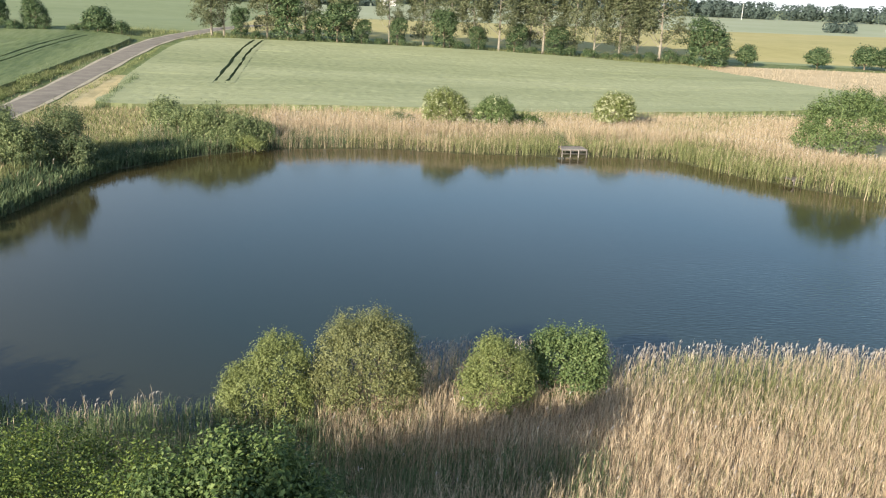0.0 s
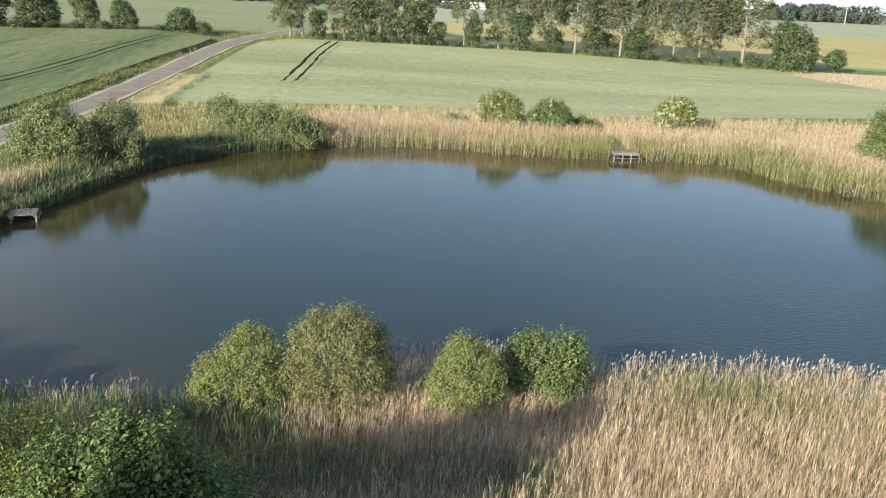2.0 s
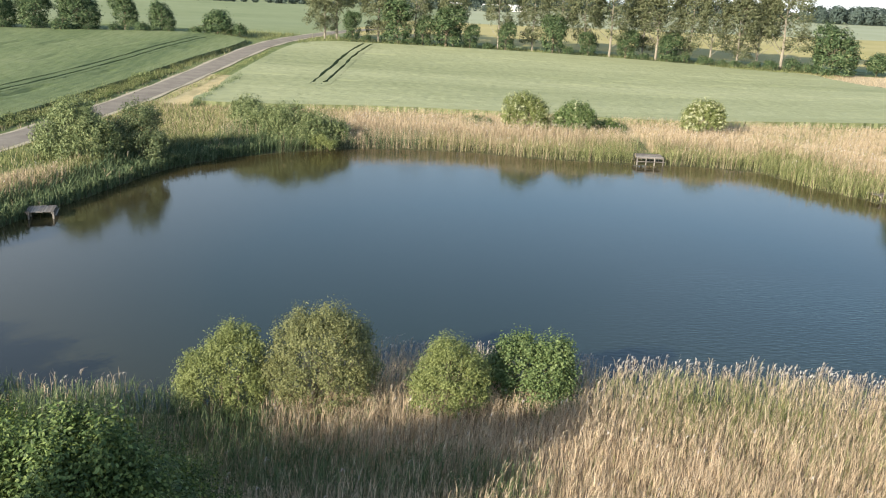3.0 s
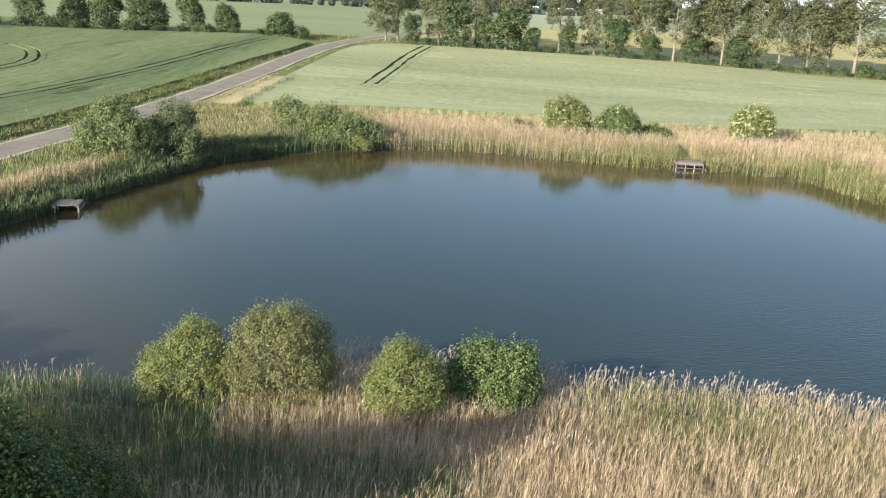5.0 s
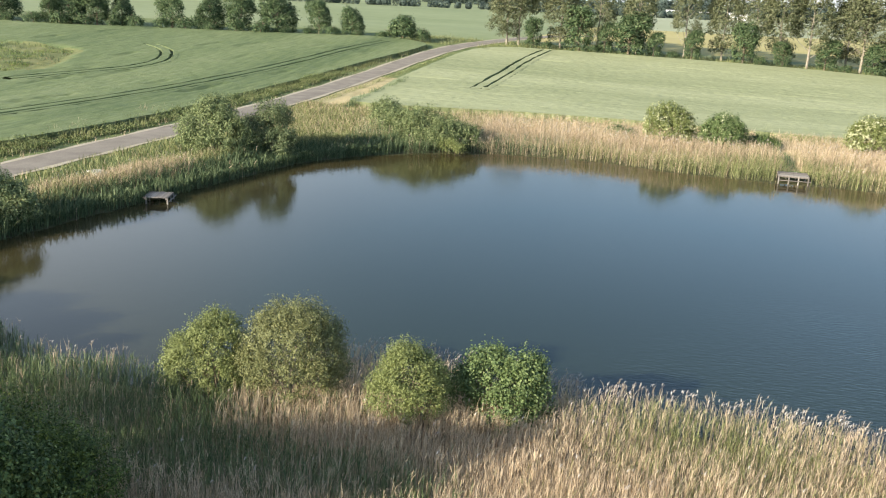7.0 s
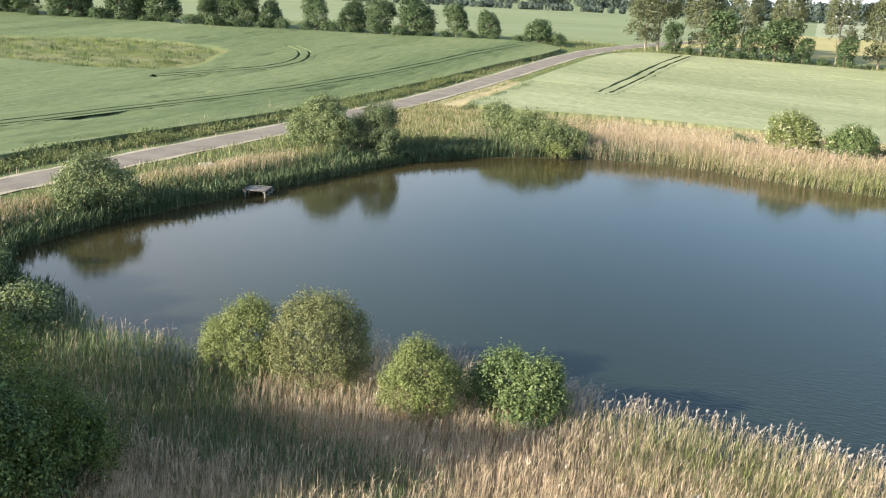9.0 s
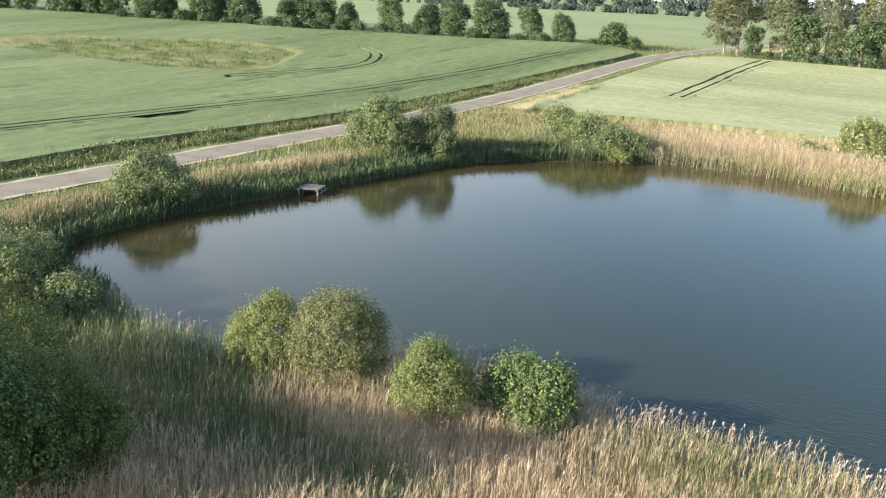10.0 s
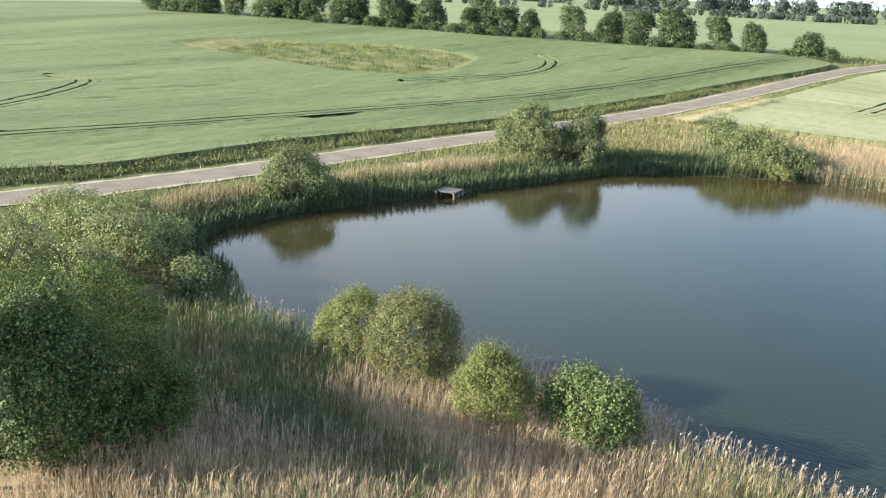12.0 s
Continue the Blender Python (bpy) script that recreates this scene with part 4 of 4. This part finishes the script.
bush("shrub_thicket", -3.0, 20.4, [(-5.2, -0.2, 2.9, 2.2, 2.0, 2.2), (-2.6, -0.6, 3.3, 2.1, 2.0, 2.3), (0.4, -1.2, 3.6, 2.0, 1.9, 2.2), (2.9, -0.2, 2.9, 1.7, 1.8, 2.1), (4.3, 0.2, 2.0, 1.4, 1.6, 1.8), (1.8, 0.8, 1.8, 2.6, 1.6, 1.9), (-3.9, 3.6, 1.1, 2.1, 1.8, 1.2), (3.5, -0.3, 0.9, 1.6, 1.3, 1.2), (2.3, 1.9, 1.0, 1.5, 1.4, 1.2), (-3.2, 3.6, 2.5, 2.1, 1.7, 1.5), (-6.0, 3.2, 2.7, 2.2, 1.8, 1.6)], 3200, 32, 0.048, M_YGREEN, "soft yellow-green shrub thicket beside the reeds", "shrub", 0.2, 16, stems=16, thick=0.06, sprigs=300, shoots=1.3)
# unseen tree, added only to throw the long shadow across the reeds
bush("willow_tree", -4.9, 9.85, [(0, 0, 7.2, 1.35, 1.35, 1.7), (0.1, 0, 9.1, 1.05, 1.05, 1.5)], 420, 30, 0.09, M_DARK, "unseen tree added to cast shade on the near reeds", "tree", 0.24, 41, stems=12, thick=0.12)
# far bank
bush("elder_bush", 19.6, 106, [(0, 0, 2.1, 2.6, 2.0, 2.6), (1.6, 0, 1.6, 1.8, 1.6, 1.9)], 560, 34, 0.1, M_WILLOW, "rounded elder bush with cream blossom beside the field", seed=21, flowers=300, group="field edge bushes", spread=0.3, shoots=0.8)
bush("elder_bush", 26.2, 105.5, [(0, 0, 1.8, 2.4, 1.8, 2.1), (-1.2, 0, 1.5, 1.6, 1.6, 1.7)], 520, 34, 0.1, M_FRESH, "dark green elder bush beside the field", seed=22, flowers=60, group="field edge bushes", spread=0.3, shoots=0.8)
bush("elder_bush", 42.3, 107.5, [(0, 0, 2.1, 2.5, 2.0, 2.4), (-1.2, 0, 1.5, 1.8, 1.6, 1.8), (0.7, 0, 2.4, 1.8, 1.6, 1.8)], 560, 34, 0.1, M_WILLOW, "bright green elder bush covered in cream blossom", seed=23, flowers=520, group="field edge bushes", spread=0.3, shoots=0.8)
bush("willow_bush", 60.2, 86.3, [(-0.6, -1.6, 1.9, 3.6, 2.4, 2.2), (0, 0, 3.6, 4.2, 3.6, 3.9), (4.2, 1, 3.4, 3.4, 3, 3.5), (-2.8, 0, 2.2, 2.4, 2.6, 2.4), (1.5, 0.5, 5.2, 2.4, 2.2, 2.4)], 1150, 36, 0.11, M_FRESH, "broad bright green willow on the far bank", seed=24, spread=0.36, shoots=1.0, thick=0.09, sprigs=160)
bush("willow_bush", -7.0, 95.8, [(0, 0, 1.9, 2.6, 2.2, 2.2), (2.7, -0.5, 1.6, 2.2, 2, 1.9), (-5, 3.6, 2.1, 2.0, 2, 2.1), (-2.6, 0.6, 1.6, 2.4, 2, 1.9), (4.8, 0, 1.1, 1.7, 1.5, 1.3), (0.5, -2.0, 1.0, 3.2, 1.3, 1.2)], 1350, 34, 0.1, M_GREY, "low spreading grey-green willow at the water's edge", seed=25, spread=0.34, shoots=1.0, sprigs=200)
bush("willow_bush", -23.4, 79.2, [(0, 0, 2.6, 2.7, 2.5, 2.8), (2.0, -1.2, 1.9, 2.1, 2.0, 2.2), (-1.8, -1, 1.8, 2.0, 2, 1.9), (0.8, -2.2, 1.2, 2.4, 1.6, 1.4), (-0.6, 0.4, 3.6, 1.6, 1.6, 1.7)], 1250, 34, 0.095, M_GREY, "large grey-green willow on the roadside bank", seed=26, spread=0.3, shoots=1.2, thick=0.08, sprigs=240)
bush("willow_bush", -18.7, 81.6, [(-1.7, -0.4, 2.0, 1.7, 1.6, 2.1), (0, 0, 3.0, 2.0, 2.0, 2.8), (1.2, -1.0, 1.6, 1.8, 1.8, 1.8), (-0.6, -1.4, 1.4, 1.8, 1.5, 1.6)], 760, 34, 0.095, M_GREY2, "grey-green willow leaning over the water, leaves coloured as shaded", seed=31, spread=0.3, shoots=1.2, thick=0.07, sprigs=140)
bush("willow_bush", -26.0, 50.2, [(0, 0, 2.0, 2.3, 2.2, 2.3), (1.8, 0.5, 1.5, 1.8, 1.8, 1.7), (0.4, -1.6, 1.2, 2.0, 1.5, 1.4), (-1.5, -0.4, 1.4, 1.6, 1.6, 1.5)], 850, 34, 0.085, M_GREY, "rounded grey-green willow beside the road", seed=27, spread=0.28, shoots=1.2, sprigs=160)
bush("willow_bush", -21.5, 31.5, [(0, 0, 1.6, 3.2, 2.6, 1.7), (-5, 0.4, 1.5, 3.2, 2.6, 1.6), (4.0, -1.0, 1.6, 2.6, 2.2, 1.8), (2.5, 2.4, 1.2, 2.2, 1.8, 1.4), (-3, 3.4, 1.2, 2.6, 2.0, 1.4)], 1350, 34, 0.078, M_PALEW, "sprawling grey-green willow thicket at the pond corner", seed=28, spread=0.26, shoots=1.2, sprigs=320, stems=16)
bush("willow_bush", -17.5, 24.5, [(0, 0, 1.8, 3.0, 2.4, 2.1), (3.2, 1.8, 1.6, 2.4, 2.0, 1.8), (-3, 1, 1.6, 2.4, 2.2, 1.9)], 1000, 34, 0.076, M_PALEW, "yellow-green willow thicket beyond the reeds", seed=30, spread=0.26, shoots=1.2, sprigs=200, stems=12)
bush("alder_shrub", -12.2, 31.4, [(0, 0, 1.1, 1.6, 1.3, 1.3), (-1.8, 0.5, 0.9, 1.3, 1.2, 1.1), (1.2, -0.8, 0.9, 1.1, 1.0, 1.1)], 330, 30, 0.085, M_GREY, "small shrub leaning over the water", "shrub", seed=29, spread=0.25, shoots=1.2, sprigs=60)
bush("low_shrub", 14.2, 107.4, [(0, 0, 0.7, 1.5, 0.8, 0.8), (1.3, 0, 0.5, 1.0, 0.7, 0.7)], 110, 26, 0.085, M_GREY2, "low dark shrub among dry reeds by the field", "shrub", seed=51, spread=0.22, stems=6, thick=0.03)
bush("low_shrub", 30.4, 107.2, [(0, 0, 0.8, 1.3, 0.8, 0.9), (-1.2, 0.3, 0.7, 1.0, 0.7, 0.8), (1.4, 0.6, 0.6, 1.2, 0.8, 0.7)], 150, 26, 0.085, M_DARK, "low dark shrub beside the path to the pier", "shrub", seed=52, spread=0.22, stems=6, thick=0.03)
bush("low_shrub", -3.2, 92.9, [(0, 0, 0.8, 1.2, 0.8, 0.9), (0.9, -0.2, 0.6, 0.8, 0.6, 0.7)], 120, 28, 0.08, M_WILLOW, "small bright yellow-green shrub at the waterline", "shrub", seed=53, spread=0.2, stems=6, thick=0.03)


def tree_proto(name, tall, crown, clumps, per, leaf, mat, seed, trunk, bare, bark=None):
    """crown: lobes; bare: height where limbs start."""
    r = np.random.default_rng(seed)
    ob = thing(name, (0, 0, 0), "", "tree")
    limbs = [tube([(0, 0, -0.5), (0.1, 0, tall * 0.3), (-0.1, 0.1, tall * 0.6), (0, 0, tall * 0.92)], [trunk, trunk * 0.8, trunk * 0.5, 0.04], 7)]
    for i in range(16):
        z = bare + (tall * 0.85 - bare) * i / 15
        a = r.uniform(0, 6.28)
        ln = crown[0][3] * r.uniform(0.6, 1.0) * (1.1 - 0.6 * i / 15)
        limbs.append(tube([(0, 0, z), (math.cos(a) * ln * 0.5, math.sin(a) * ln * 0.5, z + ln * 0.5), (math.cos(a) * ln, math.sin(a) * ln, z + ln * 1.2)], [trunk * 0.35, trunk * 0.22, 0.03], 5))
    part("trunk", limbs[0], bark or M_BARK, ob)
    part("branchwork", join(limbs[1:]), bark or M_BARK, ob)
    part("crown", crown_geometry(crown, clumps, per, leaf, leaf * 1.7, seed, far=True), mat, ob)
    return ob


def place(proto, spots, label, group, sizes, wide=1.0):
    for i, (x, y) in enumerate(spots):
        s = sizes[0] + (sizes[1] - sizes[0]) * rng.random()
        m = pose(x, y, float(ground_height(x, y)), 0, 0, rng.uniform(0, 360))
        o = proto if i == 0 else copy_thing(proto, m)
        if i == 0:
            proto.matrix_basis = m
        o.scale = (s * wide * rng.uniform(0.8, 1.2), s * wide * rng.uniform(0.8, 1.2), s)
        tagged(o, label, "tree", group)


def lobes_of(seed, n, r0, z0, z1, r1):
    r = np.random.default_rng(seed)
    return [(0, 0, (z0 + z1) / 2, r0, r0, (z1 - z0) / 2)] + [(r.uniform(-r0, r0) * 0.55, r.uniform(-r0, r0) * 0.55, r.uniform(z0 + 1, z1 - 1), r1, r1, r1 * 1.2) for _ in range(n)]


popA = tree_proto("poplar_tree", 19, lobes_of(3, 16, 3.9, 2.6, 20.5, 2.2), 1600, 12, 0.21, M_POPLAR, 31, 0.24, 2.2, M_PALEBARK)
popB = tree_proto("poplar_tree", 21, lobes_of(4, 17, 4.2, 3.0, 22.5, 2.3), 1700, 12, 0.21, M_POPLAR, 32, 0.26, 2.6, M_PALEBARK)
rnd = tree_proto("field_tree", 9, lobes_of(5, 9, 3.0, -0.6, 8.8, 2.1), 950, 15, 0.2, M_HEDGE, 33, 0.22, 1.2)
rnd2 = tree_proto("field_tree", 10, lobes_of(6, 10, 2.9, -0.6, 10.2, 2.0), 950, 15, 0.2, M_HEDGE, 34, 0.25, 1.5)
hedge = tree_proto("hedge_shrub", 2.6, lobes_of(7, 4, 2.2, 0.0, 2.8, 1.1), 130, 12, 0.2, M_HEDGE, 35, 0.1, 0.4)
pop = [(x, 217 + rng.uniform(-1.5, 1.5)) for x in (-16, -13.3, -3.4, 5.5, 14.6, 25.4, 34, 40.7, 46, 52.5, 61, 64, 72, 77, 83.6, 89)]
place(popA, pop[0::2], "tall airy poplar in a field-edge row", "poplar row", (0.8, 0.92), 1.25)
place(popB, pop[1::2], "tall airy poplar in a field-edge row", "poplar row", (0.76, 0.86), 1.3)
place(copy_thing(popB, pose(0, 0, 0)), [(94.5, 216)], "broad leafy poplar at the end of the row", "poplar row", (0.9, 0.92), 1.7)
lefts = [(-52, 207), (-60, 206), (-69.5, 203.5), (-78, 201.5), (-85, 199.5), (-93, 196)] + [(-100 - 6.6 * i + rng.uniform(-3, 3), 192 - 2.1 * i + rng.uniform(-2, 2)) for i in range(18)]
place(rnd, lefts[0::2], "dense dark green tree in a field hedge", "hedge trees", (0.7, 1.15), 1.3)
place(rnd2, lefts[1::2], "dull green leafy tree in a field hedge", "hedge trees", (0.6, 1.12), 1.25)
place(copy_thing(rnd, pose(0, 0, 0)), [(105.5, 212)], "large dense dark green tree at the field corner", "hedge trees", (1.2, 1.25), 1.25)
hs = [(-34, 205), (-36, 205.5), (-42, 205.5)] + [(-44 - 5.3 * i, 204.5 - 0.33 * 5.3 * i) for i in range(22)] + [(-6, 213), (5, 213), (23, 213), (42, 213), (60, 213), (66, 213), (70, 213.5), (75, 213), (79, 213), (82, 213), (87, 213), (91, 213), (96, 212.5), (99, 212)]
place(hedge, hs, "low dark hedge shrub along the field", "hedge shrubs", (0.5, 1.05))
rnd3 = tree_proto("field_tree", 8, lobes_of(9, 9, 2.2, -0.4, 8.0, 1.7), 620, 13, 0.2, M_HEDGE, 37, 0.2, 1.0)
place(rnd3, [(1.4, 214), (12.8, 214), (38.3, 214)], "tall dark bushy tree between poplar trunks", "hedge trees", (1.0, 1.2), 1.25)
place(copy_thing(rnd3, pose(0, 0, 0)), [(-9.3, 213.5), (7.2, 214), (18.5, 213.5), (27, 214), (47, 214), (56, 214.5), (66, 214)], "dark bushy tree between poplar trunks", "hedge trees", (0.55, 0.85), 1.3)
small = tree_proto("field_tree", 5, lobes_of(8, 4, 2.0, 0.3, 5.2, 1.3), 420, 13, 0.2, M_HEDGE, 36, 0.15, 0.8)
place(small, [(117, 213), (139, 216), (155, 219), (161, 218), (-39, 205.5)], "small dark field tree at the field margin", "hedge trees", (0.95, 1.25), 1.25)


# ---- piers ----
def pier(x, y, turn, wide, deep, high, posts, label):
    ob = thing("fishing_pier", (x, y, 0), label, "pier")
    ob.rotation_euler[2] = radians(turn)
    n = int(deep / 0.17)
    for i in range(n):
        yy = i * deep / n
        part("plank", box(-wide / 2 + rng.uniform(-0.07, 0.07), yy, high - 0.04, wide / 2 + rng.uniform(-0.07, 0.07), yy + deep / n - 0.025, high + rng.uniform(-0.012, 0.012)), M_WOOD, ob)
    for yy in (0.06, deep - 0.2):
        part("beam", box(-wide / 2, yy, high - 0.17, wide / 2, yy + 0.1, high - 0.045), M_WOOD, ob)
        for k in range(posts):
            xx = -wide / 2 + 0.1 + k * (wide - 0.2) / (posts - 1)
            part("post", tube([(xx, yy - 0.06, -1.2), (xx + rng.uniform(-0.04, 0.04), yy - 0.05, high - 0.06 + rng.uniform(0, 0.12))], [0.075, 0.065], 7), M_WOOD, ob)
    part("brace", tube([(-wide / 2, -0.13, high * 0.45), (wide / 2 + 0.2, -0.12, high * 0.5)], [0.04, 0.035], 6), M_WOOD, ob)
    return ob


pier(31.9, 91.6, -3, 2.9, 2.4, 0.85, 4, "weathered wooden fishing pier on posts among reeds")
pier(-18.9, 62.2, 105, 2.0, 1.9, 0.55, 3, "weathered low wooden fishing pier on the shaded bank")
pier(50.4, 77.6, 30, 2.0, 1.6, 0.6, 3, "weathered wooden fishing pier half hidden by reeds")


# ---- distance ----
def woods(name, pts, depth, tall, n, label, mat=None):
    line = smooth_line(pts, 10)
    r = np.random.default_rng(len(pts) * 17 + n)
    i = r.integers(0, len(line) - 1, n)
    p = line[i] + (line[i + 1] - line[i]) * r.random((n, 1)) + r.normal(size=(n, 2)) * depth
    z = ground_height(p[:, 0], p[:, 1])
    lob = [(a, b, c + tall * 0.45, tall * 0.4, tall * 0.4, tall * r.uniform(0.4, 0.6)) for a, b, c in zip(p[:, 0], p[:, 1], z)]
    lob = np.array(lob)
    per = 150 if tall > 10 else 90
    d = r.normal(size=(n, per, 3))
    d /= np.linalg.norm(d, axis=2, keepdims=True)
    c = (lob[:, None, :3] + d * lob[:, None, 3:] * r.uniform(0.8, 1.05, (n, per, 1))).reshape(-1, 3)
    v, f = far_leaves(c, (d + r.normal(size=d.shape) * 0.3).reshape(-1, 3), tall * (0.08 if tall > 10 else 0.13) * r.uniform(0.6, 1.3, len(c)))
    tagged(new(name, mesh_of(name, v, f, mat or M_WOODS)), label, "woods", kind="stuff")


woods("far_woods", [(-900, 1000), (-300, 1150), (200, 1120), (600, 960), (1100, 700)], 20, 20, 520, "dark belt of distant woodland on the horizon")
woods("far_hedge", [(-760, 600), (-420, 740), (-207, 790), (-40, 830), (90, 850)], 6, 6.5, 300, "distant dark hedgerow between fields")
woods("far_copse", [(345, 528), (352, 531), (362, 533)], 2, 7, 9, "small dark copse standing in a far field")


def house(x, y, turn, wide, deep, high, rise, wall_mat, roof_mat, label):
    ob = thing("house", (x, y, float(ground_height(x, y))), label, "house")
    ob.rotation_euler[2] = radians(turn)
    part("wall", box(-wide / 2, -deep / 2, -0.5, wide / 2, deep / 2, high), wall_mat, ob)
    w, d = wide / 2 + 0.4, deep / 2 + 0.4
    v = np.array([(-w, -d, high), (w, -d, high), (w, 0, high + rise), (-w, 0, high + rise), (-w, d, high), (w, d, high), (-w, 0, high), (w, 0, high)])
    f = np.array([(0, 1, 2, 3), (3, 2, 5, 4), (0, 3, 6, 6), (6, 3, 4, 4), (1, 7, 2, 2), (7, 5, 2, 2)])[:2]
    part("roof", (v, f), roof_mat, ob)
    for s in (-1, 1):
        part("gable", (np.array([(s * wide / 2, -deep / 2, high), (s * wide / 2, deep / 2, high), (s * wide / 2, 0.05, high + rise * 0.92), (s * wide / 2, -0.05, high + rise * 0.92)]), np.array([(0, 1, 2, 3)])), wall_mat, ob)
    k = max(2, int(wide / 3))
    for i in range(k):
        xx = -wide / 2 + (i + 0.5) * wide / k
        part("window", box(xx - 0.5, -deep / 2 - 0.03, 1.0, xx + 0.5, -deep / 2 + 0.02, 2.2), M_GLASSY, ob)
    return ob


house(441, 593, 15, 16, 9, 3.2, 3.4, M_WALL, M_ROOF, "farmhouse with red tiled roof among far trees")
for _x, _y, _w, _t in ((70, 860, 14, 5), (100, 900, 18, -8), (40, 900, 12, 0)):
    house(_x, _y, _t, _w, 12, 4.5, 2.0, M_WALL, M_WALL, "long white farm building in the distance")

mast = thing("mast", (480, 900, float(ground_height(480, 900))), "thin white mast before distant woods", "mast")
part("pole", tube([(0, 0, -0.5), (0, 0, 16)], [0.3, 0.2], 8), M_WALL, mast)
part("cap", box(-0.4, -0.4, 15.8, 0.4, 0.4, 16.4), M_WALL, mast)

slab = thing("concrete_slab", (-27.6, 65.8, float(ground_height(-27.6, 65.8))), "pale concrete slab lying in verge grass", "slab")
slab.rotation_euler[2] = radians(-30)
part("slab_top", box(-0.9, -0.55, -0.05, 0.9, 0.55, 0.2), M_CONC, slab)
